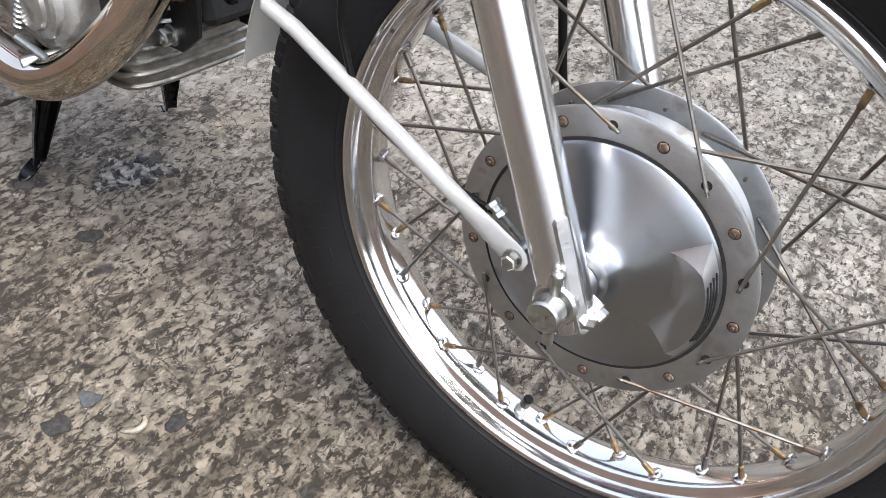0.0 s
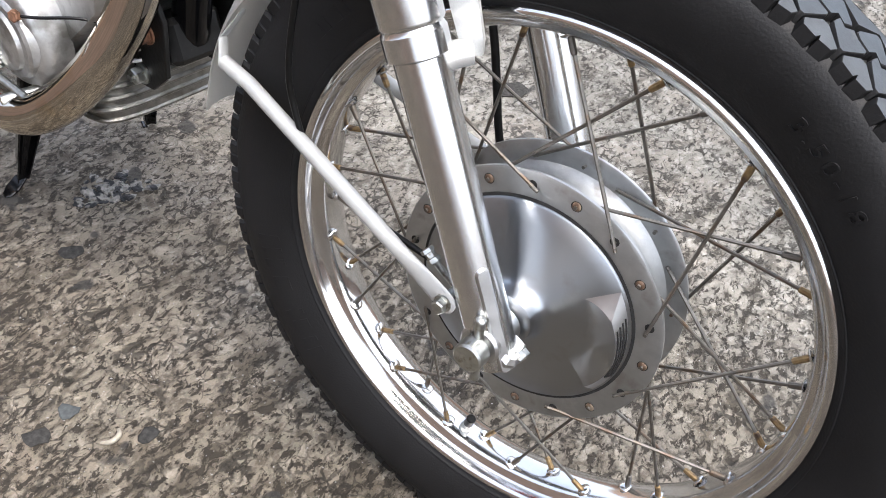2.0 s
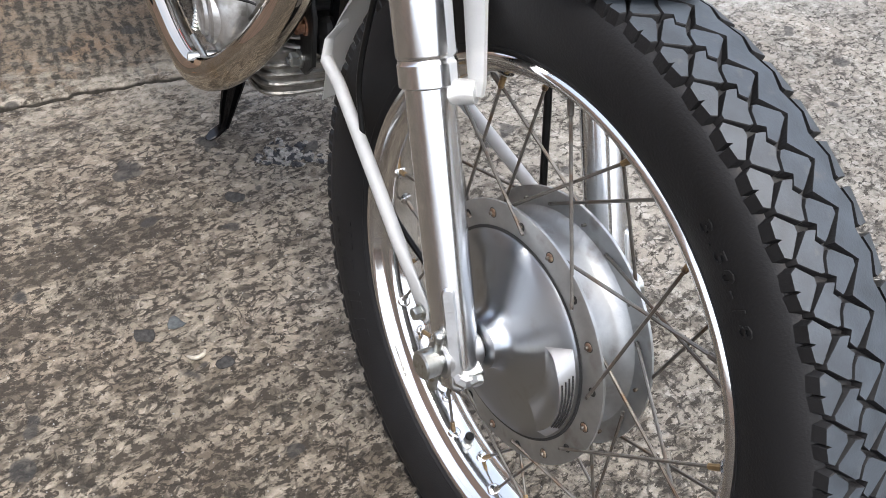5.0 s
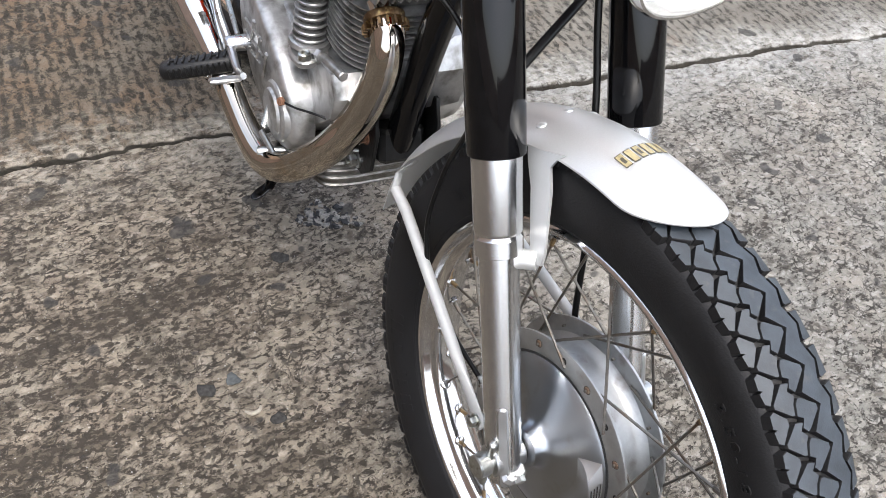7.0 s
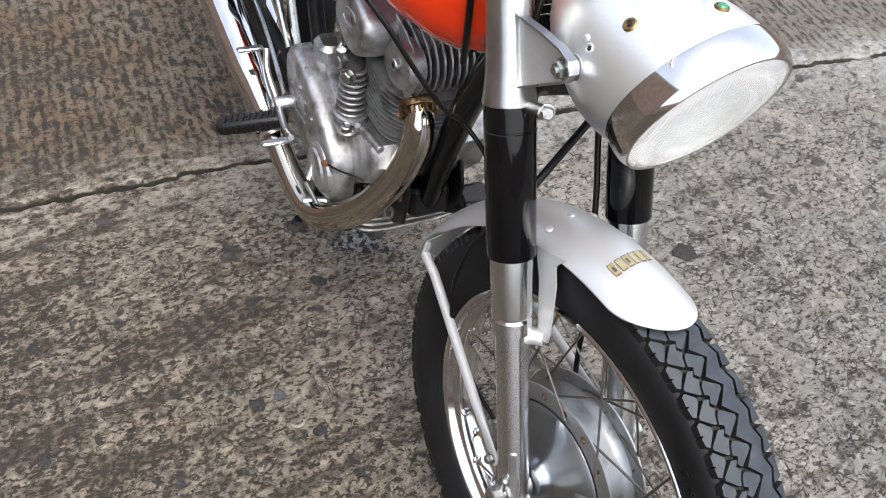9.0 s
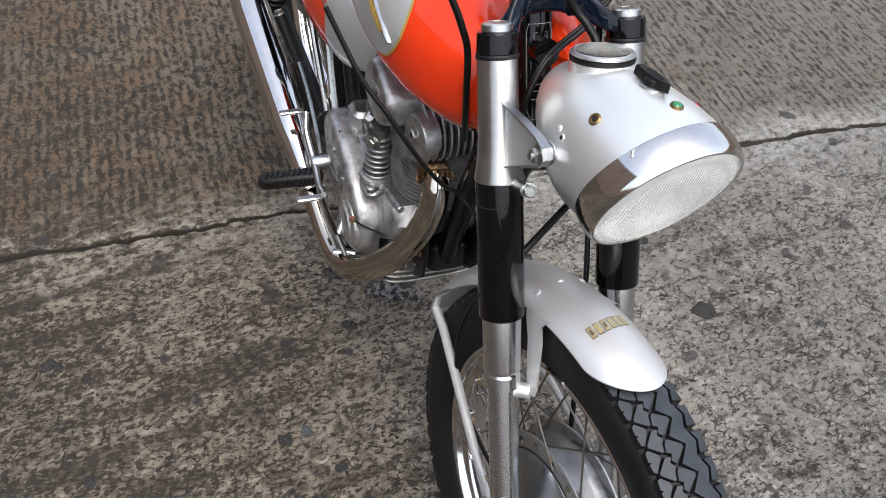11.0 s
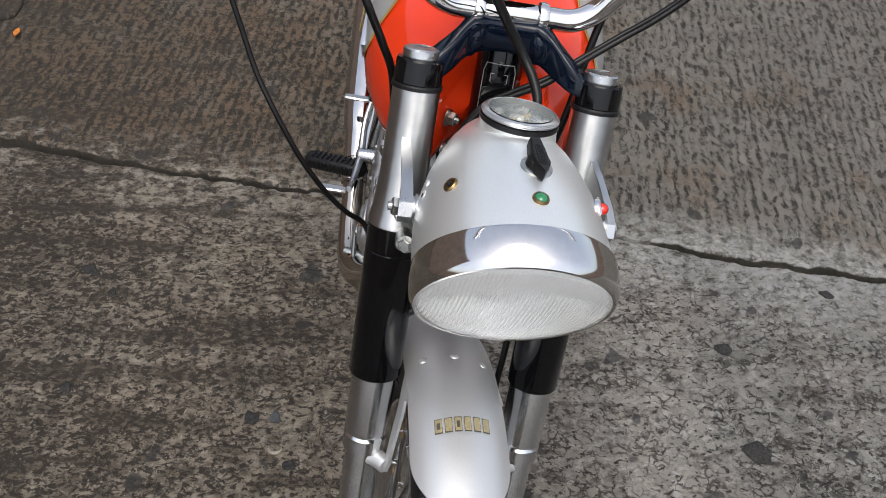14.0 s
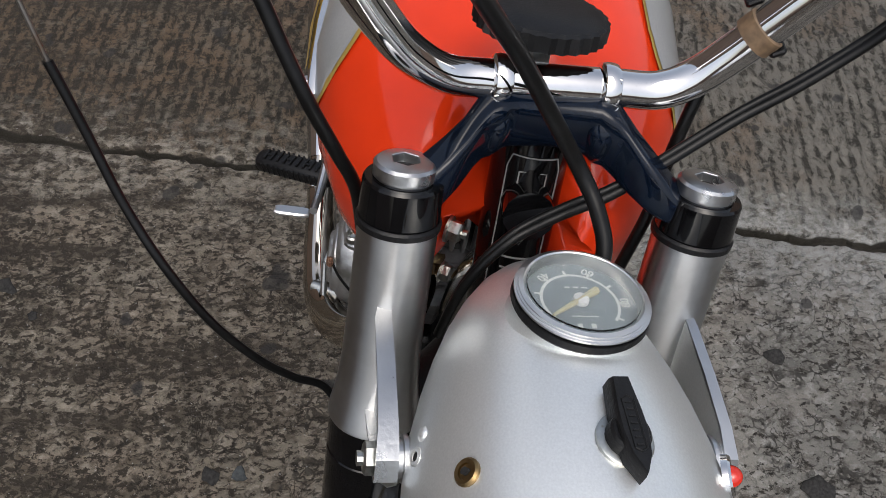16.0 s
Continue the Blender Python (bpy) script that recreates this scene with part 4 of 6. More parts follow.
# rings of the shell: x, height of the middle, radius, tilt in degrees
sections = [(-0.088, 0.8620, 0.0838, 16), (-0.100, 0.8610, 0.0838, 12), (-0.115, 0.8595, 0.0834, 8), (-0.132, 0.8580, 0.0820, 5), (-0.150, 0.8570, 0.0798, 3), (-0.170, 0.8565, 0.0752, 1), (-0.190, 0.8565, 0.0690, 0), (-0.210, 0.8565, 0.0612, 0), (-0.228, 0.8565, 0.0525, 0), (-0.244, 0.8565, 0.0425, 0), (-0.257, 0.8565, 0.0315, 0), (-0.266, 0.8565, 0.0200, 0), (-0.270, 0.8565, 0.0080, 0), (-0.2705, 0.8565, 0.0015, 0)]


def shell_ring(x, zc, r, tilt, n=72):
    u = Vector((math.sin(radians(tilt)), 0, math.cos(radians(tilt))))
    return [Vector((x, r * math.cos(t), zc)) + u * r * math.sin(t) for t in [2 * math.pi * i / n for i in range(n)]]


rings = [shell_ring(*q) for q in sections]
headlamp = part("headlamp", Shape().loft(rings, cap=False), SILVER, bike, "silver painted headlamp shell", sharp=40)
s = Shape().lathe(LAMP_C - LAMP_AX * 0.034, LAMP_AX, [(0, 0.0825), (0.0005, 0.0850), (0.003, 0.0859), (0.016, 0.0868), (0.026, 0.0864), (0.031, 0.0849), (0.0345, 0.0824), (0.0345, 0.0800), (0.030, 0.0790)], 96, ends=False)
part("headlamp_rim", s, SATINCHROME, headlamp, "wide chrome headlamp rim", sharp=30)
s = Shape()
m = frame_from(LAMP_C, LAMP_AX, (0, 1, 0))
rings = []
for k in range(9):
    q = k / 8
    r = 0.0800 * math.cos(q * math.pi / 2) if k < 8 else 0.0005
    h = 0.014 * math.sin(q * math.pi / 2)
    rings.append([m @ Vector((r * math.cos(2 * math.pi * i / 96), r * math.sin(2 * math.pi * i / 96), h - 0.003)) for i in range(96)])
s.loft(rings)
lens = part("headlamp_lens", s, LENS, headlamp, "ribbed clear glass lens", sharp=60)
lens.visible_shadow = False
s = Shape()
rings = []
for k in range(10):
    q = k / 9
    r = 0.0790 * math.sqrt(1 - 0.96 * q)
    rings.append([m @ Vector((r * math.cos(2 * math.pi * i / 64), r * math.sin(2 * math.pi * i / 64), -0.004 - 0.052 * q)) for i in range(64)])
s.loft(rings, cap=False)
part("reflector", s, REFLECTOR, headlamp, "bright lamp reflector", sharp=60)

# speedometer
SP_C, SP_N = Vector((-0.216, 0.003, 0.9255)), Vector((-0.330, 0, 0.944)).normalized()
s = Shape().lathe(SP_C - SP_N * 0.020, SP_N, [(0.0100, 0.0300), (0.0112, 0.0345), (0.0130, 0.0356), (0.0165, 0.0352), (0.0168, 0.0300)], 64, ends=False)
part("speedo_collar", Shape().lathe(SP_C - SP_N * 0.020, SP_N, [(-0.014, 0.0385), (0.000, 0.0362), (0.006, 0.0350), (0.0118, 0.0348), (0.0120, 0.0305)], 64, ends=False), SILVER, headlamp, "silver collar pressed in the shell")
part("speedometer", s, DARKRUBBER, headlamp, "round speedometer set in the lamp shell")
s = Shape().lathe(SP_C - SP_N * 0.0015, SP_N, [(-0.0008, 0.0346), (0, 0.0350), (0.0008, 0.0350), (0.0012, 0.0340), (0.0019, 0.0341), (0.0022, 0.0331), (0.0029, 0.0331), (0.0033, 0.0318), (0.0037, 0.0308), (0.0030, 0.0300), (-0.0053, 0.0292)], 72, ends=False)
part("speedo_bezel", s, BRUSHED, headlamp, "stepped chrome bezel", sharp=20)
s = Shape().lathe(SP_C - SP_N * 0.0068, SP_N, [(0, 0.0293), (0.0005, 0.0293)], 48)
part("speedo_dial", s, DIAL, headlamp, "faded dial face with the glass haze in its colour")
s = Shape().lathe(SP_C + SP_N * 0.0016, SP_N, [(0, 0.0292), (0.001, 0.0289), (0.0016, 0.015), (0.0018, 0.0005)], 48)
pane = part("speedo_glass", s, GLASS, headlamp, "clear domed glass")
pane.visible_shadow = False
dm = frame_from(SP_C - SP_N * 0.0060, SP_N, (0, 1, 0))      # dial frame: x to the bike's left
s = Shape()
for i in range(0, 49):
    a0, a1 = radians(-40 + 275 * i / 49), radians(-40 + 275 * (i + 1) / 49)
    q = [(0.0190, a0), (0.0205, a0), (0.0205, a1), (0.0190, a1)]
    s.add([dm @ Vector((r * math.cos(a), r * math.sin(a), 0)) for r, a in q], [(0, 1, 2, 3)])
for i in range(9):
    a = radians(-33 + 33 * i)
    d, n2 = Vector((math.cos(a), math.sin(a), 0)), Vector((-math.sin(a), math.cos(a), 0)) * 0.0007
    s.add([dm @ (d * 0.0200 - n2), dm @ (d * 0.0232 - n2), dm @ (d * 0.0232 + n2), dm @ (d * 0.0200 + n2)], [(0, 1, 2, 3)])
part("dial_scale", s, DIALMARK, headlamp, "white dial scale")


def flat_text(body, size, frame_m, name, mat, parent, extrude=0.0002, label=""):
    c = bpy.data.curves.new(name, "FONT")
    c.body, c.size, c.extrude = body, size, extrude
    c.align_x, c.align_y = "CENTER", "CENTER"
    t = new(name, c)
    me = bpy.data.meshes.new_from_object(t)
    bpy.data.objects.remove(t)
    me.transform(frame_m)
    me.materials.append(mat)
    o = new(name, me)
    o.parent = parent
    if label:
        tagged(o, label)
    return o


for txt, deg in (("40", 131), ("60", 67), ("80", 0)):
    a = radians(deg)
    flat_text(txt, 0.0068, dm @ Matrix.Translation((0.0236 * math.cos(a), 0.0236 * math.sin(a), 0.0002)) @ Matrix.Rotation(a + math.pi / 2, 4, "Z"), "dial_number", DIALMARK, headlamp)
s = Shape()
for x0, x1, y0, y1 in ((-0.0060, -0.0030, 0.0100, 0.0109), (-0.0015, 0.0015, 0.0100, 0.0109), (0.0030, 0.0060, 0.0100, 0.0109), (-0.0070, 0.0070, -0.0108, -0.0101), (-0.0055, -0.0030, -0.0185, -0.0155), (0.0015, 0.0040, -0.0185, -0.0155)):
    s.add([dm @ Vector((x, y, 0.0001)) for x, y in ((x0, y0), (x1, y0), (x1, y1), (x0, y1))], [(0, 1, 2, 3)])
part("dial_print", s, DIALMARK, headlamp, "small white print as plain bars")
na = radians(215)
s = Shape().tube([dm @ Vector((-0.012 * math.cos(na), -0.012 * math.sin(na), 0.0018)), dm @ Vector((0.021 * math.cos(na), 0.021 * math.sin(na), 0.0018))], [0.0021, 0.0008], 6, 2)
part("needle", s, NEEDLE, headlamp, "pale yellow needle")
part("needle_hub", Shape().lathe(dm @ Vector((0, 0, 0.0005)), SP_N, [(0, 0.0042), (0.002, 0.0040), (0.0026, 0.003)], 20), DIALMARK, headlamp)


def lamp_surface(x, y):
    """The place on the shell's upper side over x and y."""
    best = None
    for q0, q1 in zip(sections, sections[1:]):
        for k in range(8):
            t = k / 8
            cx, zc, r, tilt = [a + (c - a) * t for a, c in zip(q0, q1)]
            if abs(y) >= r:
                continue
            h = math.sqrt(r * r - y * y)
            p = Vector((cx + h * math.sin(radians(tilt)), y, zc + h * math.cos(radians(tilt))))
            if best is None or abs(p.x - x) < abs(best.x - x):
                best = p
    return best


def lamp_normal(p):
    e = 0.012
    a, c = lamp_surface(p.x - e, p.y), lamp_surface(p.x + e, p.y)
    d, f2 = lamp_surface(p.x, p.y - e), lamp_surface(p.x, p.y + e)
    return (c - a).cross(f2 - d).normalized()


# switch knob, lock and telltale lamps on the shell
p = lamp_surface(-0.135, 0.0050)
n = lamp_normal(p)
s = Shape().lathe(p - n * 0.001, n, [(0, 0.0135), (0.0020, 0.0135), (0.0026, 0.0125), (0.0026, 0.0080)], 36, ends=False)
part("switch_ring", s, ZINC, headlamp, "metal switch ring")
s = Shape().lathe(p + n * 0.0015, n, [(0, 0.0100), (0.006, 0.0096), (0.0075, 0.0085)], 30)
fm = frame_from(p + n * 0.0058, n, (1, 0.02, 0))
rings = []
for h, q in ((-0.004, 1.0), (0.0032, 0.97), (0.0054, 0.90), (0.0062, 0.80)):
    pts = [(0.0220, 0.0), (0.013, -0.0050), (0.001, -0.0072), (-0.010, -0.0066), (-0.0260, -0.0046), (-0.0260, 0.0046), (-0.010, 0.0066), (0.001, 0.0072), (0.013, 0.0050)]
    rings.append([fm @ Vector((x * (1 if q > 0.9 else 0.97), y * q, h)) for x, y in pts])
s.loft(rings)
part("switch_knob", s, DARKRUBBER, headlamp, "pointed black switch knob", sharp=25)
fr = Shape()
pts = [(0.010, 0.0028), (-0.014, 0.0028), (-0.0155, 0.0), (-0.014, -0.0028), (0.010, -0.0028), (0.0115, 0.0)]
for i in range(6):
    a, c = pts[i], pts[(i + 1) % 6]
    fr.rod(fm @ Vector((a[0], a[1], 0.0063)), fm @ Vector((c[0], c[1], 0.0063)), 0.0005, 5)
for k in range(7):
    fr.rod(fm @ Vector((-0.012 + 0.0034 * k, -0.0017, 0.0063)), fm @ Vector((-0.012 + 0.0034 * k, 0.0017, 0.0063)), 0.0005, 5)
part("knob_mark", fr, FRAMEBLACK, headlamp, "raised outline with plain bars")
p = lamp_surface(-0.1295, -0.0605)
n = lamp_normal(p)
s = Shape().lathe(p - n * 0.001, n, [(0, 0.0068), (0.002, 0.0068), (0.0032, 0.0058), (0.0030, 0.0040), (0.0018, 0.0038)], 24)
part("ignition_lock", s, BRASS, headlamp, "small brass key lock")
s = Shape().lathe(p + n * 0.0012, n, [(0, 0.0019), (0.0016, 0.0019)], 10)
s.box(p + n * 0.0018, (0.0014, 0.0050, 0.0014), frame_from((0, 0, 0), n), 0.0002)
part("keyhole", s, SHADOWHOLE, headlamp)
for p, n, mat, r, ring, lab in ((lamp_surface(-0.0965, 0.003), lamp_normal(lamp_surface(-0.0965, 0.003)), GREEN, 0.0054, BRASS, "green glass telltale lamp"), (Vector((-0.1300, 0.0700, 0.9035)), Vector((0.10, 0.84, 0.52)).normalized(), REDLENS, 0.0055, CHROME, "red glass telltale lamp")):
    w = 1.0 if ring is BRASS else 1.5
    part("telltale_ring", Shape().lathe(p - n * 0.002, n, [(0, r * 1.30 * w), (0.0030, r * 1.28 * w), (0.0042, r * 1.15 * w), (0.0042, r * 1.0), (0.0020, r * 0.98)], 28, ends=False), ring, headlamp, "metal lamp ring")
    part("telltale_lamp", Shape().ball(p + n * 0.001, r, n, 0.62 if w == 1.0 else 1.1, 20, 6), mat, headlamp, lab)
for x, y, hollow in ((-0.1590, -0.0735, False), (-0.1480, -0.0770, True)):
    p = lamp_surface(x, y)
    n = Vector((-0.1, -0.93, 0.35)).normalized()
    if hollow:
        part("shell_rivet", Shape().lathe(p - n * 0.001, n, [(0, 0.0052), (0.0016, 0.0050), (0.0022, 0.0040), (0.0018, 0.0026), (0.0004, 0.0024)], 18, ends=False), SILVER, headlamp, "hollow rivet")
        part("rivet_hole", Shape().lathe(p, n, [(0, 0.0023), (0.0004, 0.0023)], 12), SHADOWHOLE, headlamp)
    else:
        part("shell_rivet", Shape().ball(p, 0.0040, n, 0.6, 14, 4), SILVER, headlamp)

# --- front mudguard ---
def guard_r(deg):
    return float(np.interp(deg, [80, 85, 115, 150, 182], [0.3375, 0.3405, 0.350, 0.359, 0.371]))


s = Shape()
angs = [83.4 + (177 - 83.4) * (i / 70) ** 1.9 for i in range(71)]
rings_o = []
for a in angs:
    k = min(1.0, max(0.0, (a - 83.4) / 11.5))
    k = math.sqrt(max(0.0, 1 - (1 - k) ** 2))
    hw = 0.050 * max(k, 0.02) * (1 - 0.46 * min(1.0, max(0.0, (a - 150) / 24)))
    ro, ri = [], []
    for i in range(21):
        y = -hw + 2 * hw * i / 20
        rr = guard_r(a) - 7.8 * y * y - (0.004 * (abs(y) / 0.05) ** 6)
        ro.append(polar(rr, a, y))
        ri.append(polar(rr - 0.0016, a, y))
    rings_o.append(ro + list(reversed(ri)))
s.loft(rings_o)
guard = part("front_mudguard", s, DULLSILVER, bike, "silver painted front mudguard", sharp=40)
s = Shape()
for y in (-0.033, 0.0, 0.033):
    p = polar(guard_r(115.5) - 7.8 * y * y, 115.5, y)
    part("rivet", Shape().ball(p - (p - Vector((0, 0, HUB))).normalized() * 0.0005, 0.0052, p - Vector((0, -y * 3, HUB)), 0.42, 16, 4), SILVER, guard, "round rivet head")
# decal on the mudguard as plain bars
for k in range(6):
    s, s2 = Shape(), Shape()
    y0 = -0.0275 + 0.0096 * k
    for sh, grow, lift in ((s, 0.0, 0.0009), (s2, 0.0005, 0.0006)):
        q = []
        for da, dy in ((0, 0), (1, 0), (1, 1), (0, 1)):
            y = y0 + 0.0064 * dy + (grow if dy else -grow)
            a = 98.0 + 2.5 * da + (0.2 if grow and da else 0) - (0.2 if grow and not da else 0) + 14 * y
            q.append(polar(guard_r(a) - 7.8 * y * y + lift, a, y))
        if sh is s and k in (0, 2):
            c = sum(q, Vector()) / 4
            inner = [p.lerp(c, 0.5) for p in q]
            for i in range(4):
                j = (i + 1) % 4
                sh.add([q[i], q[j], inner[j], inner[i]], [(0, 1, 2, 3)])
        else:
            sh.add(q, [(0, 1, 2, 3)])
    mark = part("decal_bar", s, DECAL, guard, "gold decal bar with dark edge")
    part("decal_outline", s2, DECALDARK, guard, "dark decal edge")
for sd in (-1, 1):
    a, c = Vector((-0.322, sd * 0.050, 0.430)), Vector((-0.040, sd * 0.092, 0.339))
    d = (c - a).normalized()
    across = d.cross(Vector((0, sd, 0))).normalized()
    run = [(Vector((-0.300, sd * 0.044, 0.470)), 0.0046, 0.0046), (a + Vector((0.006, 0, 0.014)), 0.0056, 0.0056), (a + Vector((0.010, sd * 0.004, -0.006)), 0.0066, 0.0066), (lerp(a, c, 0.15), 0.0068, 0.0068), (lerp(a, c, 0.5), 0.0068, 0.0068), (lerp(a, c, 0.76), 0.0068, 0.0066), (lerp(a, c, 0.84), 0.0078, 0.0050), (lerp(a, c, 0.91), 0.0098, 0.0032), (c, 0.0108, 0.0028), (c + d * 0.006, 0.0092, 0.0027), (c + d * 0.0105, 0.0045, 0.0025)]
    ring = [(math.cos(q), math.sin(q)) for q in [2 * math.pi * i / 20 for i in range(20)]]
    s = Shape().loft([[p + across * w * u + Vector((0, sd * t * v, 0)) for u, v in ring] for p, w, t in run])
    part("mudguard_stay", s, STAYGREY, guard, "grey painted tubular stay")
    s = Shape().hexbolt(c + Vector((0, sd * 0.003, 0)), (0, sd, 0), 0.0062, 0.007)
    s.rod(c, c - Vector((0, sd * 0.035, 0)), 0.005, 10)
    part("stay_bolt", s, ZINC, guard, "zinc bolt")
    # flat bracket from the guard down to the slider
    top, foot = Vector((-0.116, sd * 0.0475, 0.612)), Vector((-0.072, sd * 0.056, 0.531))
    f = Vector((0.8965, 0, 0.443))
    rings = []
    for p, wv, flare in ((Vector((-0.126, sd * 0.0470, 0.622)), 0.014, 0.022), (Vector((-0.123, sd * 0.0475, 0.616)), 0.014, 0.011), (Vector((-0.120, sd * 0.0478, 0.609)), 0.013, 0.005), (lerp(top, foot, 0.25), 0.013, 0.002), (lerp(top, foot, 0.7), 0.0115, 0.0), (lerp(top, foot, 0.92), 0.0100, 0.0), (foot - FORK_UP * 0.003, 0.0060, 0.0)):
        fw = wv + flare
        rings.append([p - f * wv, p + f * fw, p + f * fw + Vector((0, sd * 0.003, 0)), p - f * wv + Vector((0, sd * 0.003, 0))])
    s = Shape().loft(rings)
    part("guard_bracket", s, DULLSILVER, guard, "flat silver bracket", sharp=25)
    s = Shape().tube([foot - f * 0.001 + Vector((0, sd * 0.002, 0)), lerp(foot, fork_point(sd, 0.222), 0.55), fork_point(sd, 0.218) + f * 0.008], [0.0090, 0.0105, 0.0110], 16, 4)
    part("bracket_foot", s, DULLSILVER, guard)

# --- cables ---
def cable(name, pts, r=0.0032, mat=None, label="black sheathed cable"):
    return part(name, Shape().tube(pts, r, 16, 8), mat or CABLE, bike, label)


cable("speedometer_cable", [(-0.232, 0.016, 0.885), (-0.251, 0.027, 0.905), (-0.270, 0.022, 0.920), (-0.288, 0.009, 0.935), (-0.296, -0.016, 0.968), (-0.295, -0.041, 1.004), (-0.285, -0.062, 1.035), (-0.272, -0.085, 1.070), (-0.260, -0.110, 1.100)], 0.0046, label="thick black cable to the speedometer")
BRAKE_RUN = [(-0.255, -0.045, 0.800), (-0.268, -0.035, 0.840), (-0.280, -0.015, 0.870), (-0.292, 0.013, 0.882), (-0.300, 0.043, 0.896), (-0.310, 0.070, 0.915), (-0.327, 0.109, 0.939), (-0.335, 0.138, 0.961), (-0.343, 0.165, 0.987), (-0.345, 0.184, 1.018), (-0.340, 0.215, 1.060)]
cable("brake_cable", BRAKE_RUN, 0.0032)
cable("decompressor_cable", [(x - 0.0035, y + 0.001, z + 0.0040) for x, y, z in BRAKE_RUN], 0.0024)
cable("wiring_harness", [(-0.235, 0.125, 0.790), (-0.215, 0.072, 0.760), (-0.195, 0.016, 0.727), (-0.172, -0.049, 0.689), (-0.165, -0.068, 0.676)], 0.0046, label="thick black wiring under the lamp")
cable("clutch_cable", [(-0.320, -0.070, 0.740), (-0.306, -0.092, 0.820), (-0.305, -0.104, 0.880), (-0.305, -0.118, 0.913), (-0.309, -0.134, 0.944), (-0.320, -0.147, 0.966), (-0.334, -0.160, 0.988), (-0.345, -0.172, 1.008), (-0.356, -0.188, 1.040), (-0.361, -0.206, 1.082)], 0.0040)
cable("front_brake_cable", [(-0.333, -0.264, 0.936), (-0.316, -0.248, 0.902), (-0.296, -0.231, 0.868), (-0.274, -0.209, 0.838), (-0.259, -0.183, 0.800), (-0.253, -0.155, 0.763), (-0.253, -0.131, 0.736), (-0.252, -0.107, 0.717), (-0.222, -0.088, 0.690), (-0.202, -0.080, 0.650), (-0.200, -0.070, 0.600), (-0.226, -0.061, 0.530), (-0.231, -0.064, 0.461), (-0.224, -0.063, 0.420), (-0.200, -0.063, 0.380), (-0.140, -0.066, 0.358), (-0.066, -0.066, 0.346)], 0.0028)
cable("brake_wire", [(-0.333, -0.264, 0.936), (-0.345, -0.274, 0.962), (-0.360, -0.286, 0.992), (-0.372, -0.296, 1.016)], 0.0013, SPOKE, "thin bare brake wire")
cable("throttle_cable", [(-0.344, 0.100, 0.972), (-0.352, 0.094, 0.950), (-0.330, 0.085, 0.905), (-0.300, 0.075, 0.860), (-0.285, 0.060, 0.790), (-0.330, 0.030, 0.720)], 0.0040)
cable("left_lower_cable", [(-0.235, 0.060, 0.760), (-0.205, 0.060, 0.690), (-0.180, 0.062, 0.635), (-0.150, 0.060, 0.570), (-0.118, 0.061, 0.488), (-0.095, 0.065, 0.396), (-0.070, 0.060, 0.345)], 0.0038)
s = Shape().lathe((-0.068, -0.066, 0.347), (-0.8, 0, 0.6), [(0, 0.006), (0.004, 0.006), (0.0045, 0.0045), (0.009, 0.0045), (0.0095, 0.006), (0.013, 0.006)], 6)
s.rod((-0.068, -0.066, 0.347), (-0.036, -0.066, 0.327), 0.003, 8)
s.box((-0.036, -0.062, 0.330), (0.022, 0.006, 0.010), Matrix.Rotation(radians(30), 4, "Y"), 0.0015)
part("cable_adjuster", s, ZINC, bike, "zinc brake cable adjuster")

# ================= behind the steering =================
def rear(name, shape, mat, label="", sharp=32, parent=None):
    return part(name, shape, mat, parent or bike, label, sharp, None if parent else REAR)


SIDE = lambda y: Matrix(((1, 0, 0, 0), (0, 0, -1, y), (0, 1, 0, 0), (0, 0, 0, 1)))     # plates standing along the bike

# --- tank ---
TANK = [(-0.292, 0.815, 0.052, 0.850, 0.775), (-0.300, 0.812, 0.072, 0.862, 0.760), (-0.320, 0.808, 0.094, 0.874, 0.748), (-0.350, 0.804, 0.116, 0.885, 0.738), (-0.400, 0.800, 0.136, 0.893, 0.730), (-0.460, 0.796, 0.148, 0.896, 0.726), (-0.540, 0.790, 0.150, 0.893, 0.722), (-0.620, 0.782, 0.140, 0.882, 0.722), (-0.700, 0.774, 0.118, 0.864, 0.722), (-0.760, 0.766, 0.095, 0.840, 0.722), (-0.800, 0.760, 0.070, 0.810, 0.724), (-0.815, 0.756, 0.030, 0.785, 0.730)]


def tank_point(x, t, grow=0.0):
    """A point of the tank's skin: x along the bike, t round the section (0: right side, 90: top)."""
    zc, hw, top, bot = [float(np.interp(-x, [-p[0] for p in TANK], [p[k] for p in TANK])) for k in (1, 2, 3, 4)]
    c, sn = math.cos(radians(t)), math.sin(radians(t))
    y = -(hw + grow) * math.copysign(abs(c) ** 0.75, c)
    z = zc + (top + grow - zc) * abs(sn) ** 0.9 if sn >= 0 else zc - (zc - bot + 0.006 + grow) * abs(sn) ** 0.85
    g = max(0.0, 1 - (abs(y) / 0.050) ** 2) * min(1.0, max(0.0, (x + 0.44) / 0.10))
    return Vector((x - 0.080 * g, y * 0.94 - 0.012, z))


xs = [p[0] for p in TANK]
xs = sorted(set(xs + [-0.31, -0.335, -0.375, -0.43, -0.50, -0.58, -0.66, -0.73]), reverse=True)
s = Shape().loft([[tank_point(x, 360 * i / 72) for i in range(72)] for x in xs])
tank = rear("fuel_tank", s, RED, "glossy orange-red fuel tank", 60)
# seam under the tank
s = Shape()
for sd in (1, -1):
    s.tube([tank_point(x, -52 if sd < 0 else -128) for x in (-0.300, -0.33, -0.38, -0.46, -0.56, -0.66, -0.74)], 0.0028, 6, 4)
rear("tank_seam", s, CHROME, "thin bright seam", parent=tank)


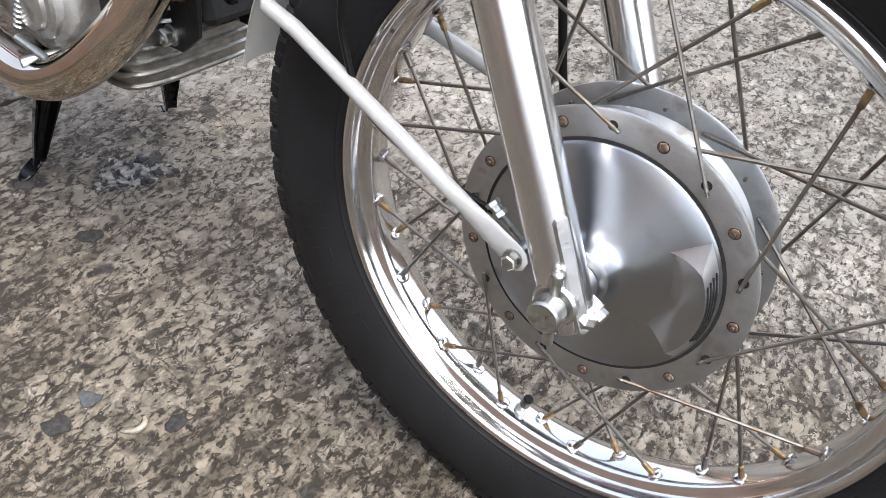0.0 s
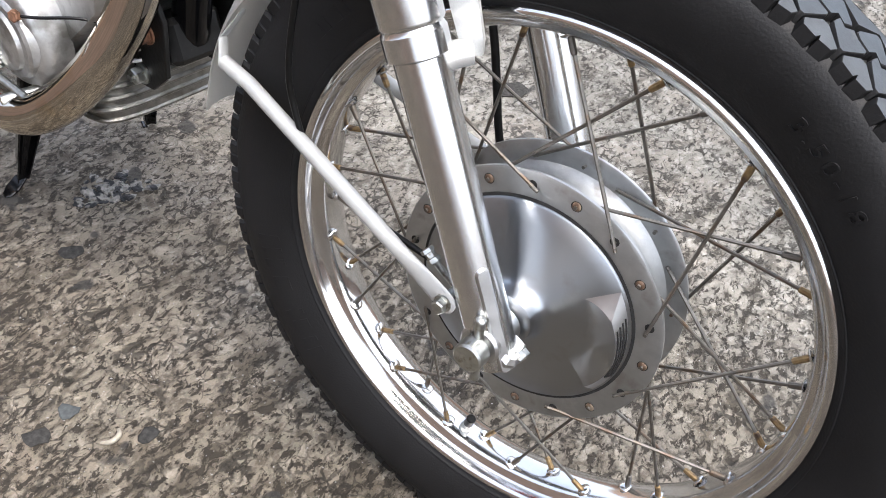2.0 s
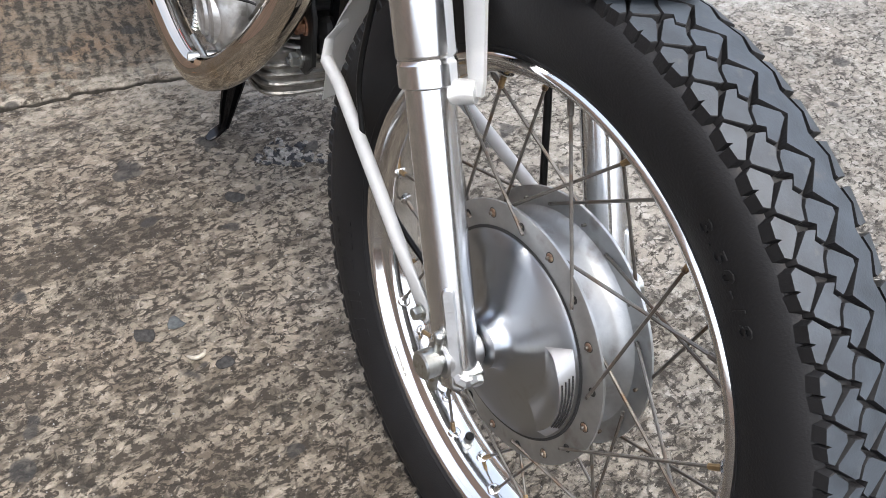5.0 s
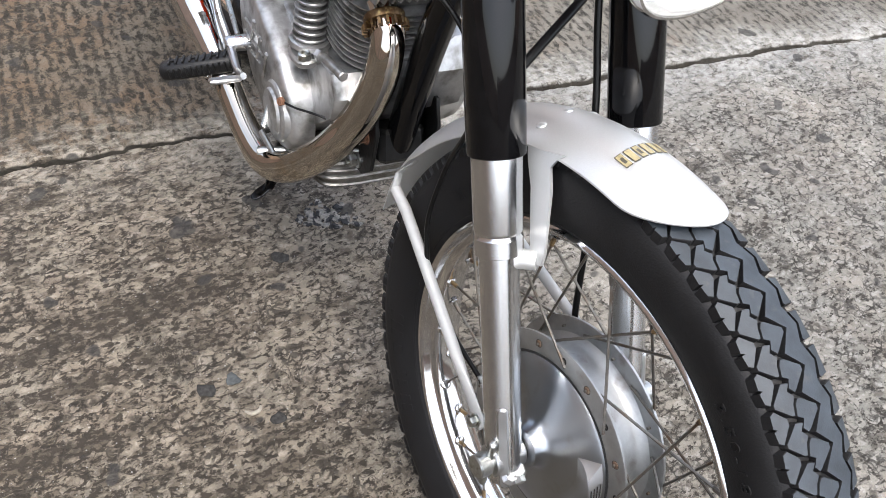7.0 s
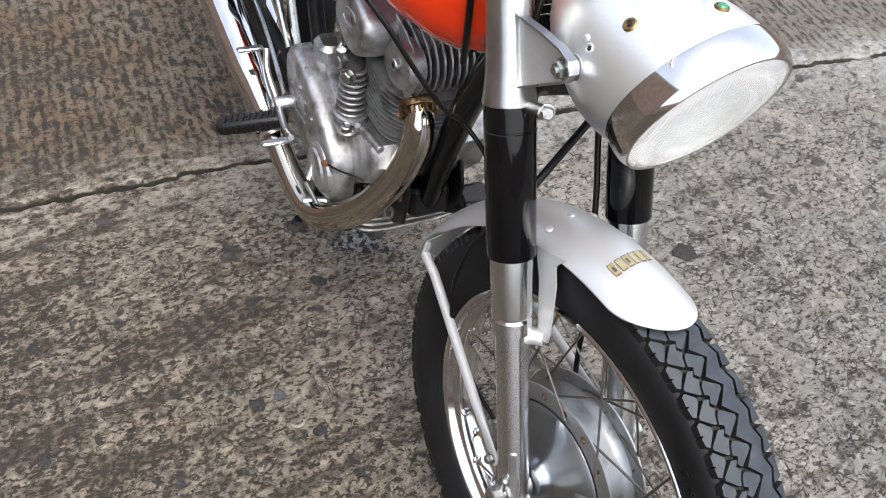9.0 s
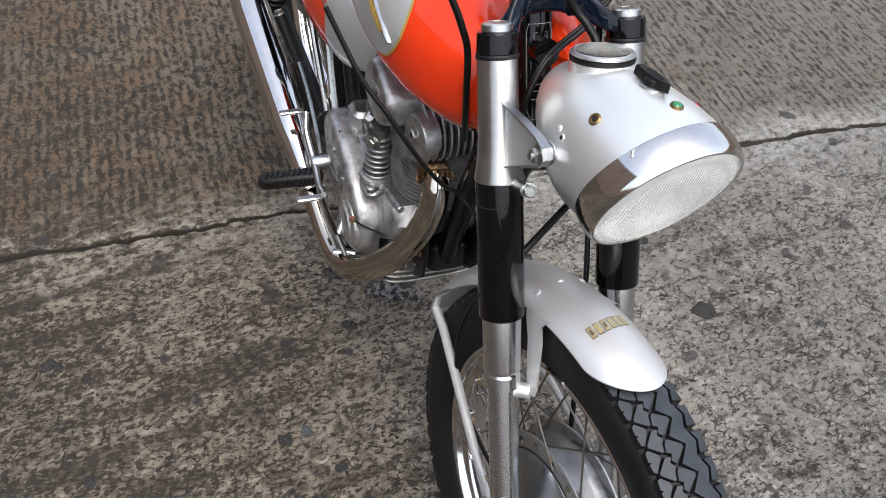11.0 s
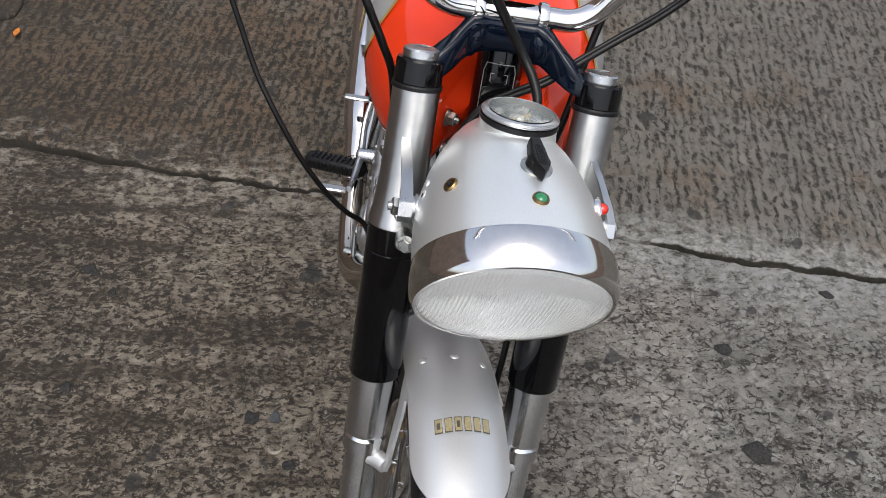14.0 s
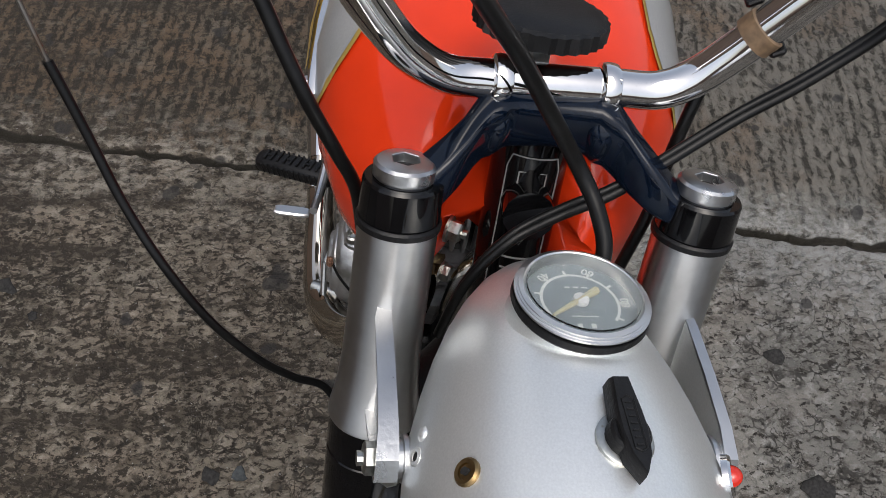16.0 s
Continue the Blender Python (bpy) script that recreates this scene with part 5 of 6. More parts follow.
def tank_panel(grow, inset):
    s = Shape()
    rows = []
    x0, x1 = -0.410 - inset, -0.720 + inset
    n = 44
    for i in range(n + 1):
        x = x0 + (x1 - x0) * i / n
        k = min(1.0, (x0 - x) / 0.060)
        k = math.sqrt(max(0.0, 1 - (1 - k) ** 2))
        lo = 16 - 24 * k + inset * 250
        hi = 15 + (36 + 10 * min(1, (x0 - x) / 0.2)) * k - inset * 250
        rows.append([tank_point(x, lo + (hi - lo) * j / 24, grow) for j in range(25)])
    s.loft(rows, cap=False, closed=False)
    left = [[Vector((p.x, -0.024 - p.y, p.z)) for p in row] for row in rows]
    s.loft(left, cap=False, closed=False)
    return s


rear("panel_stripe", tank_panel(0.0018, 0.0), GOLDLINE, "thin gold line round the panel", 60, tank)
rear("knee_panel", tank_panel(0.0026, 0.0032), TANKGREY, "silver-grey side panels", 60, tank)
s = Shape()
rows = []
for q, wv in ((0.0, 1.0), (0.15, 6.5), (0.45, 7.5), (0.75, 6.0), (0.93, 3.5), (1.0, 0.8)):
    x = -0.425 - 0.125 * q
    mid = 8 + 20 * q
    rows.append([tank_point(x, mid + wv * d * 0.55, 0.002 + 0.006 * (1 - d * d)) for d in (-1, -0.6, -0.2, 0.2, 0.6, 1)])
s.loft(rows, cap=False, closed=False)
rear("tank_badge", s, CHROME, "chrome wing-shaped tank badge", 50, tank)
rows2 = []
for q, wv in ((0.15, 3.0), (0.45, 4.5), (0.8, 3.0)):
    x = -0.425 - 0.125 * q
    mid = 8 + 20 * q
    rows2.append([tank_point(x, mid + wv * d * 0.55, 0.0092 + 0.0005 * (1 - d * d)) for d in (-1, 0, 1)])
rear("badge_inlay", Shape().loft(rows2, cap=False, closed=False), GOLDLINE, "dull gold badge inlay", 50, tank)
s = Shape().lathe((-0.578, 0, 0.872), (0, 0, 1), [(0, 0.040), (0.020, 0.036), (0.028, 0.0325), (0.030, 0.030)], 40)
rear("filler_neck", s, RED, parent=tank)
s = Shape().lathe((-0.578, 0, 0.902), (0, 0, 1), [(0, 0.030), (0.001, 0.034), (0.010, 0.034), (0.014, 0.031), (0.016, 0.014), (0.019, 0.012), (0.020, 0.001)], 40)
for k in range(10):
    a = 2 * math.pi * k / 10
    s.box((-0.578 + 0.035 * math.cos(a), 0.035 * math.sin(a), 0.908), (0.006, 0.010, 0.009), Matrix.Rotation(a, 4, "Z"), 0.001)
rear("filler_cap", s, CHROME, "chrome filler cap", parent=tank)
for sd in (-1, 1):
    b0 = Vector((-0.318, sd * 0.044, 0.822))
    s = Shape().hexbolt(b0, (0.35, -sd * 0.9, 0.1), 0.0075, 0.008, stub=0.004)
    s.hexbolt(b0 + Vector((0.012, 0, -0.034)), (0.35, -sd * 0.9, 0.1), 0.006, 0.006)
    rear("tank_bolt", s, ZINC, "zinc tank mounting bolt", parent=tank)

# --- frame ---
HEAD_LOW, HEAD_R = Vector((-0.276, 0, 0.730)), 0.0240
ax = Vector((-0.443, 0, 0.8965)).normalized()
s = Shape().rod(HEAD_LOW, HEAD_LOW + ax * 0.190, HEAD_R, 32)
s.lathe(HEAD_LOW + ax * 0.186, ax, [(0, 0.0245), (0.002, 0.0265), (0.008, 0.0265), (0.009, 0.0250)], 32)
head = rear("head_tube", s, BLACK, "gloss black steering head")
# shield decal on the head tube, as plain shapes
hf = Vector((ax.z, 0, -ax.x))


def head_point(a, h, lift=0.0006):
    c = HEAD_LOW + ax * (h - 0.011)
    return c + (hf * math.cos(radians(a)) + Vector((0, 1, 0)) * math.sin(radians(a))) * (HEAD_R + lift)


s = Shape()
frame_line = [(-40, 0.075), (-40, 0.170), (-34, 0.178), (34, 0.178), (40, 0.170), (40, 0.075), (30, 0.066), (-30, 0.066)]
pts = []
for (a0, h0), (a1, h1) in zip(frame_line, frame_line[1:] + frame_line[:1]):
    pts += [head_point(a0 + (a1 - a0) * k / 6, h0 + (h1 - h0) * k / 6) for k in range(6)]
s.tube(pts + [pts[0]], 0.0005, 5, 1)
shield = [(-20, 0.168), (20, 0.168), (20, 0.140), (12, 0.128), (0, 0.118), (-12, 0.128), (-20, 0.140)]
pts = [head_point(a, h) for a, h in shield]
s.tube(pts + [pts[0]], 0.0005, 5, 1)
for h, a0, a1 in ((0.160, -15, 15), (0.154, -15, -3), (0.154, 3, 15), (0.146, -16, 16), (0.138, -13, 13), (0.108, -28, 28), (0.100, -22, 22), (0.090, -28, 28)):
    s.tube([head_point(a0 + (a1 - a0) * k / 4, h) for k in range(5)], 0.0007, 5, 1)
rear("head_decal", s, DECALGREY, "grey shield decal as plain bars", parent=head)
s = Shape().tube([(-0.312, 0, 0.800), (-0.360, 0, 0.710), (-0.410, 0, 0.589), (-0.449, 0, 0.448), (-0.470, 0, 0.352)], 0.0205, 20, 4)
s.tube([(-0.300, 0, 0.870), (-0.45, 0, 0.800), (-0.70, 0, 0.740), (-0.90, 0, 0.700)], 0.016, 14, 4)
rear("frame_tube", s, BLACK, "black frame down tube")
s = Shape()
for sd in (-1, 1):
    s.tube([(-0.700, sd * 0.075, 0.300), (-0.760, sd * 0.090, 0.480), (-0.840, sd * 0.095, 0.690)], 0.013, 12, 4)
    s.tube([(-0.840, sd * 0.095, 0.690), (-0.98, sd * 0.105, 0.700), (-1.30, sd * 0.110, 0.720)], 0.012, 12, 4)
    s.tube([(-0.770, sd * 0.100, 0.330), (-1.000, sd * 0.110, 0.335), (-1.320, sd * 0.110, 0.330)], 0.017, 12, 4)
rear("rear_frame", s, FRAMEBLACK, "black rear frame and swinging arm")
for sd in (-1, 1):
    s = Shape()
    a, c = Vector((-1.230, sd * 0.135, 0.370)), Vector((-1.130, sd * 0.135, 0.660))
    s.rod(a, c, 0.016, 14)
    for k in range(12):
        s.lathe(a.lerp(c, 0.12 + 0.05 * k), c - a, [(0, 0.020), (0.003, 0.026), (0.006, 0.026), (0.009, 0.020)], 14)
    rear("shock_absorber", s, FRAMEBLACK, "black spring shock absorber")

# rear wheel
RW = Vector((-1.340, 0, 0.320))
s = Shape()
hr = [(-0.0275, 0.2425), (-0.0375, 0.2500), (-0.0470, 0.2760), (-0.0485, 0.2900), (-0.0440, 0.3100), (-0.034, 0.3200), (0, 0.3260)]
hr = hr + [(-y, r) for y, r in reversed(hr[:-1])]
s.loft([[RW + Vector((r * math.cos(2 * math.pi * i / 96), y, r * math.sin(2 * math.pi * i / 96))) for y, r in hr] for i in range(97)], cap=False, closed=False)
rw = rear("rear_wheel", s, RUBBER, "black rear tyre", 70)
s = Shape()
rs = [(-0.030, 0.2430), (-0.028, 0.2360), (-0.014, 0.2270), (0.014, 0.2270), (0.028, 0.2360), (0.030, 0.2430), (0.02, 0.2440), (-0.02, 0.2440)]
s.loft([[RW + Vector((r * math.cos(2 * math.pi * i / 96), y, r * math.sin(2 * math.pi * i / 96))) for y, r in rs] for i in range(97)], cap=False)
rear("rear_rim", s, CHROME, "chrome rear rim", 50, rw)
s = Shape().lathe(RW - Vector((0, 0.06, 0)), (0, 1, 0), [(0, 0.02), (0.03, 0.05), (0.032, 0.09), (0.088, 0.09), (0.09, 0.05), (0.12, 0.02)], 32)
rear("rear_hub", s, HUBMETAL, "", 32, rw)
for k in range(36):
    a, c = 2 * math.pi * k / 36, 2 * math.pi * (k + (3.4 if k % 4 < 2 else -3.4)) / 36
    sy = 0.026 if k % 2 else -0.026
    rear("spoke", Shape().rod(RW + Vector((0.085 * math.cos(a), sy, 0.085 * math.sin(a))), RW + Vector((0.228 * math.cos(c), sy * 0.25, 0.228 * math.sin(c))), 0.0016, 6), SPOKE, "", 32, rw)

# seat
rows = []
for x, hw, z0, z1 in ((-0.785, 0.050, 0.760, 0.800), (-0.800, 0.075, 0.745, 0.812), (-0.860, 0.100, 0.725, 0.812), (-0.960, 0.115, 0.722, 0.806), (-1.100, 0.120, 0.728, 0.808), (-1.240, 0.115, 0.735, 0.822), (-1.310, 0.095, 0.750, 0.828), (-1.330, 0.060, 0.770, 0.815)):
    zc, hh = (z0 + z1) / 2, (z1 - z0) / 2
    rows.append([Vector((x, hw * math.copysign(abs(math.cos(q)) ** 0.5, math.cos(q)), zc + hh * math.copysign(abs(math.sin(q)) ** 0.5, math.sin(q)))) for q in [2 * math.pi * i / 32 for i in range(32)]])
rear("seat", Shape().loft(rows), DARKRUBBER, "black padded seat", 50)

# red and silver side cover under the seat
s = Shape()


def side_cover(lo, hi):
    rows = []
    for i in range(15):
        q = lo + (hi - lo) * i / 14
        x = -0.655 - 0.335 * q
        dz = 0.092 * math.sqrt(max(0.0, 1 - (2 * q - 1) ** 2 * 0.98))
        rows.append([Vector((x, -0.072 - 0.045 * q - 0.052 * math.sqrt(max(0.0, 1 - abs(d) ** 2.6)) * (1 - abs(2 * q - 1) ** 4 * 0.7), 0.632 + d * dz)) for d in [-1 + 2 * j / 12 for j in range(13)]])
    return Shape().loft(rows, cap=False, closed=False)


cover = rear("side_panel", side_cover(0.0, 0.36), TANKGREY, "rounded red and silver side panel", 60)
rear("red_half", side_cover(0.36, 1.0), RED, "red half", 60, cover)
s = Shape().box((-0.86, 0.0, 0.612), (0.24, 0.13, 0.15), None, 0.03)
rear("tool_box", s, FRAMEBLACK, "black box behind the side panel")
s = Shape().tube([(-0.640, -0.010, 0.585), (-0.690, -0.020, 0.590), (-0.760, -0.030, 0.600)], [0.030, 0.034, 0.045], 20, 4)
rear("carburettor", s, FRAMEBLACK, "dark carburettor and intake")

# --- engine ---
s = Shape()
rows = []
high = [(-0.785, 0.430), (-0.740, 0.455), (-0.660, 0.470), (-0.625, 0.512), (-0.480, 0.508), (-0.458, 0.470), (-0.470, 0.405), (-0.530, 0.350), (-0.560, 0.318), (-0.600, 0.300), (-0.660, 0.292), (-0.740, 0.310), (-0.790, 0.365)]
low = high[:2] + [(-0.660, 0.456), (-0.625, 0.453), (-0.485, 0.466), (-0.464, 0.440)] + high[6:]
for y, g, out in ((0.095, -0.022, high), (0.085, -0.004, high), (-0.030, 0.0, high), (-0.040, 0.0, low), (-0.085, 0.0, low), (-0.096, -0.003, low), (-0.100, -0.008, low)):
    c = Vector((-0.62, 0.385))
    rows.append([Vector((p[0] + (c.x - p[0]) * -g * 6, y, p[1] + (c.y - p[1]) * -g * 6)) for p in out])
s.loft(rows)
engine = rear("engine", s, CAST, "cast aluminium single-cylinder engine", 40)


def domed_plate(out, y, depth, steps=((0.0, 0.0), (0.0, 0.55), (0.03, 0.8), (0.08, 0.95), (0.16, 1.0), (0.5, 1.03))):
    cx, cz = sum(p[0] for p in out) / len(out), sum(p[1] for p in out) / len(out)
    fine = []
    n = len(out)
    for i in range(n):
        p0, p1, p2, p3 = [Vector(out[(i + k) % n]) for k in (-1, 0, 1, 2)]
        for k in range(4):
            t = k / 4
            fine.append(0.5 * (2 * p1 + (p2 - p0) * t + (2 * p0 - 5 * p1 + 4 * p2 - p3) * t * t + (3 * p1 - p0 - 3 * p2 + p3) * t ** 3))
    return Shape().loft([[Vector((p.x + (cx - p.x) * a, y - depth * h, p.y + (cz - p.y) * a)) for p in fine] for a, h in steps])


cover_out = [(-0.788, 0.425), (-0.765, 0.452), (-0.715, 0.458), (-0.660, 0.446), (-0.600, 0.425), (-0.560, 0.400), (-0.538, 0.365), (-0.535, 0.325), (-0.552, 0.295), (-0.595, 0.285), (-0.660, 0.298), (-0.730, 0.325), (-0.778, 0.375)]
rear("timing_cover", domed_plate(cover_out, -0.098, 0.040), CAST, "smooth alloy engine side cover", 50, engine)
rear("clutch_cover", domed_plate([(-0.62 + (x + 0.62) * 0.98, 0.392 + (z - 0.372) * 1.05) for x, z in cover_out], 0.080, -0.062), CAST, "rounded alloy clutch cover", 50, engine)
for k in range(4):
    rib = Shape().tube([(-0.535, -0.080, 0.325 + 0.013 * k), (-0.505, -0.062, 0.327 + 0.013 * k), (-0.492, -0.048, 0.329 + 0.013 * k)], [0.0028, 0.0032, 0.0024], 8, 3)
    rear("case_rib", rib, CAST, "", 40, engine)
ribs = Shape()
for k in range(3):
    ribs.tube([(-0.690 + 0.030 * k, -0.1395, 0.425 - 0.008 * k), (-0.702 + 0.030 * k, -0.1400, 0.385 - 0.01 * k)], 0.0035, 6, 2)
for x0, x1, z in ((-0.735, -0.655, 0.415), (-0.735, -0.645, 0.395), (-0.72, -0.66, 0.375)):
    ribs.tube([(x0, -0.1398, z - 0.012), ((x0 + x1) / 2, -0.1402, z - 0.006), (x1, -0.1398, z)], 0.0022, 6, 2)
rear("cover_emblem", ribs, CAST, "cast raised marks", 40, engine)
s = Shape().lathe((-0.585, -0.130, 0.345), (0, -1, 0), [(0, 0.046), (0.010, 0.044), (0.013, 0.041), (0.0135, 0.034), (0.0175, 0.032), (0.019, 0.028), (0.0192, 0.001)], 36)
rear("points_cover", s, CAST, "round points cover", 30, engine)
s = Shape().hexbolt((-0.552, -0.141, 0.385), (0.3, -0.9, 0.2), 0.0065, 0.006, False)
rear("rusty_bolt", s, RUST, "rusty brown bolt", 30, engine)
for x, z in ((-0.772, 0.428), (-0.700, 0.448), (-0.556, 0.300), (-0.640, 0.300), (-0.775, 0.385)):
    s = Shape().lathe((x, -0.118, z), (0, -1, 0), [(0, 0.0075), (0.012, 0.0072), (0.0135, 0.0055), (0.0125, 0.0035)], 14)
    rear("cover_screw", s, ZINC, "cover screw", 30, engine)
s = Shape().tube([(-0.556, -0.143, 0.384), (-0.530, -0.130, 0.388), (-0.500, -0.105, 0.392), (-0.478, -0.080, 0.385)], 0.0018, 6, 5)
rear("thin_wire", s, CABLE, "thin black wire", 40, engine)
# kick-start shaft and linkage at the foot of the cover
s = Shape().rod((-0.560, -0.130, 0.290), (-0.575, -0.168, 0.284), 0.008, 14)
s.rod((-0.600, -0.155, 0.300), (-0.545, -0.150, 0.292), 0.0045, 10)
s.hexbolt((-0.545, -0.150, 0.292), (1, 0.1, -0.1), 0.007, 0.008)
for k in range(9):
    s.lathe(Vector((-0.600, -0.150, 0.310)).lerp(Vector((-0.590, -0.142, 0.360)), k / 9), (0.2, 0.16, 1), [(0, 0.004), (0.0015, 0.0062), (0.003, 0.004)], 10)
rear("pedal_linkage", s, ZINC, "metal rod linkage with spring", 30, engine)

CYL = Vector((0.10, 0, 1)).normalized()
CB = Vector((-0.545, 0.000, 0.508))
CX = Vector((CYL.z, 0, -CYL.x))


def fin_ring(h, half_x, half_y, power, centre=CB):
    pts = []
    for i in range(48):
        t = 2 * math.pi * i / 48
        c, sn = math.cos(t), math.sin(t)
        pts.append(centre + CYL * h + CX * half_x * math.copysign(abs(c) ** power, c) + Vector((0, 1, 0)) * half_y * math.copysign(abs(sn) ** power, sn))
    return pts


# core coloured near-black: grime plus painted shade of the fin gaps
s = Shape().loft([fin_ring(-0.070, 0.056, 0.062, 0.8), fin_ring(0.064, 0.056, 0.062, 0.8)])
rear("cylinder", s, GRIMYSHADE, "finned alloy cylinder", 40, engine)
for k in range(-4, 7):
    h = 0.003 + 0.0086 * k
    g = 0.004 * math.sin(k)
    f = Shape().loft([fin_ring(h, 0.076, 0.080, 0.72), fin_ring(h + 0.0008, 0.080 + g * 0.2, 0.084, 0.72), fin_ring(h + 0.0026, 0.080 + g * 0.2, 0.084, 0.72), fin_ring(h + 0.0034, 0.075, 0.079, 0.72)])
    rear("cylinder_fin", f, CAST, "", 30, engine)
HB = CB + CYL * 0.064
# head core, with grime and gap shade in its colour too
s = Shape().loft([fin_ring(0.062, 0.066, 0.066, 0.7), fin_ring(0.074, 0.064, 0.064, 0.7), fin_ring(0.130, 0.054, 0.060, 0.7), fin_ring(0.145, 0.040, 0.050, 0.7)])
rear("cylinder_head", s, GRIMYSHADE, "finned alloy cylinder head", 40, engine)
for k in range(13):
    y = -0.060 + 0.0108 * k
    m = Matrix(((CX.x, CYL.x, 0, HB.x), (0, 0, -1, y), (CX.z, CYL.z, 0, HB.z), (0, 0, 0, 1)))
    f = Shape().plate([(-0.060, 0.006), (0.062, 0.004), (0.074, 0.008), (0.082, 0.022), (0.082, 0.044), (0.074, 0.062), (0.056, 0.076), (0.030, 0.082), (-0.055, 0.082)], 0.0034, m, 0.0012)
    rear("head_fin", f, CAST, "", 30, engine)
# cam end and bevel-gear housing on the right of the head
s = Shape().lathe(Vector((-0.489, -0.050, 0.609)), (0.18, -1, 0), [(0, 0.035), (0.022, 0.034), (0.026, 0.032), (0.0275, 0.028), (0.0285, 0.001)], 40)
rear("cam_cover", s, CAST, "round cam end cover", 40, engine)
hs = [(-0.630, 0.578), (-0.600, 0.566), (-0.560, 0.568), (-0.528, 0.588), (-0.514, 0.622), (-0.530, 0.658), (-0.585, 0.675), (-0.630, 0.668), (-0.655, 0.630), (-0.655, 0.590)]
rear("bevel_housing", domed_plate([(-0.568 + (x + 0.568) * 0.86, 0.612 + (z - 0.612) * 0.86) for x, z in hs], -0.050, 0.060), CAST, "rounded bevel housing", 50, engine)
s = Shape()
oval = [(-0.578 + 0.022 * math.cos(q), -0.1115, 0.628 + 0.013 * math.sin(q) + 0.25 * 0.022 * math.cos(q)) for q in [2 * math.pi * i / 28 for i in range(29)]]
s.tube(oval, 0.0016, 6, 1)
for k in range(4):
    s.tube([(-0.590 + 0.007 * k, -0.1118, 0.621 + 0.0018 * k), (-0.588 + 0.007 * k, -0.1118, 0.631 + 0.0018 * k)], 0.0015, 6, 1)
rear("housing_emblem", s, CAST, "raised oval emblem as plain bars", 40, engine)
for p in ((-0.536, -0.100, 0.624), (-0.481, -0.079, 0.615), (-0.560, -0.100, 0.590), (-0.570, -0.101, 0.650), (-0.616, -0.100, 0.638)):
    s = Shape().lathe(p, (0.1, -1, 0), [(-0.012, 0.0098), (0.003, 0.0094), (0.005, 0.0080), (0.005, 0.0048), (0.001, 0.0042)], 16)
    rear("head_screw", s, ZINC, "socket screw", 30, engine)
    rear("screw_socket", Shape().lathe(Vector(p) + Vector((0.0003, -0.003, 0)), (0.1, -1, 0), [(0, 0.0044), (0.0012, 0.0044)], 6), SHADOWHOLE, "", 30, engine)
s = Shape().box((-0.722, -0.075, 0.466), (0.050, 0.060, 0.040), None, 0.008)
rear("case_block", s, CAST, "cast block behind the side cover", 40, engine)
TOWER_FOOT, TOWER_TOP = Vector((-0.570, -0.100, 0.452)), Vector((-0.574, -0.099, 0.560))
# tower core likewise dark, for grime and the shade between its rings
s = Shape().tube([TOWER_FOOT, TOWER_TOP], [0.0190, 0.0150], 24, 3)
rear("bevel_tower", s, GRIMYSHADE, "ribbed alloy drive tower", 40, engine)
for k in range(8):
    p = TOWER_FOOT.lerp(TOWER_TOP, 0.17 + 0.094 * k)
    q = 0.0242 - 0.0006 * k
    rear("tower_ring", Shape().lathe(p, TOWER_TOP - TOWER_FOOT, [(0, 0.016), (0.0006, q - 0.001), (0.0018, q), (0.0036, q), (0.0048, q - 0.001), (0.0054, 0.016)], 32), CAST, "", 25, engine)
s = Shape().plate([(0.038 * math.cos(a) * (1.0 if abs(math.sin(a)) > 0.5 else 1.12), 0.027 * math.sin(a)) for a in [2 * math.pi * i / 24 for i in range(24)]], 0.012, frame_from(TOWER_FOOT, (0, -0.10, 1), (1, -0.6, 0)), 0.003)
s.lathe(TOWER_FOOT, (0, 0, 1), [(0.010, 0.029), (0.016, 0.0275), (0.019, 0.020)], 32)
rear("tower_base", s, CAST, "", 40, engine)
for dx, dy in ((0.029, -0.017), (-0.029, 0.017)):
    s = Shape().lathe(TOWER_FOOT + Vector((dx, dy, 0.005)), (0, -0.10, 1), [(0, 0.0085), (0.008, 0.0082), (0.0095, 0.006), (0.0085, 0.004), (0.006, 0.0038)], 14)
    rear("tower_screw", s, ZINC, "socket screw", 30, engine)
for c, a, r0, h0 in (((-0.600, -0.100, 0.548), (-0.8, -0.5, 0.1), 0.010, 0.014), ((-0.556, -0.112, 0.545), (0.5, -0.8, 0.1), 0.009, 0.010), ((-0.580, -0.112, 0.552), (0.1, -1, 0.1), 0.010, 0.010)):
    rear("union_nut", Shape().hexbolt(c, a, r0, h0), ZINC, "zinc union nut", 30, engine)
s = Shape().tube([(-0.606, -0.104, 0.549), (-0.617, -0.106, 0.562), (-0.612, -0.104, 0.590), (-0.600, -0.100, 0.602)], 0.005, 10, 5)
rear("oil_pipe", s, ZINC, "bent metal oil pipe", 40, engine)
s = Shape().rod((-0.532, -0.094, 0.462), (-0.475, -0.088, 0.468), 0.0065, 14)
s.hexbolt((-0.532, -0.095, 0.462), (-0.9, -0.4, -0.1), 0.0085, 0.009)
rear("case_boss", s, CAST, "", 30, engine)
# sump with long fins
s = Shape()
so = [(-0.700, -0.098), (-0.580, -0.104), (-0.530, -0.103), (-0.508, -0.088), (-0.500, -0.055), (-0.499, 0.0), (-0.500, 0.055), (-0.508, 0.088), (-0.530, 0.103), (-0.580, 0.104), (-0.700, 0.098)]
curve = []
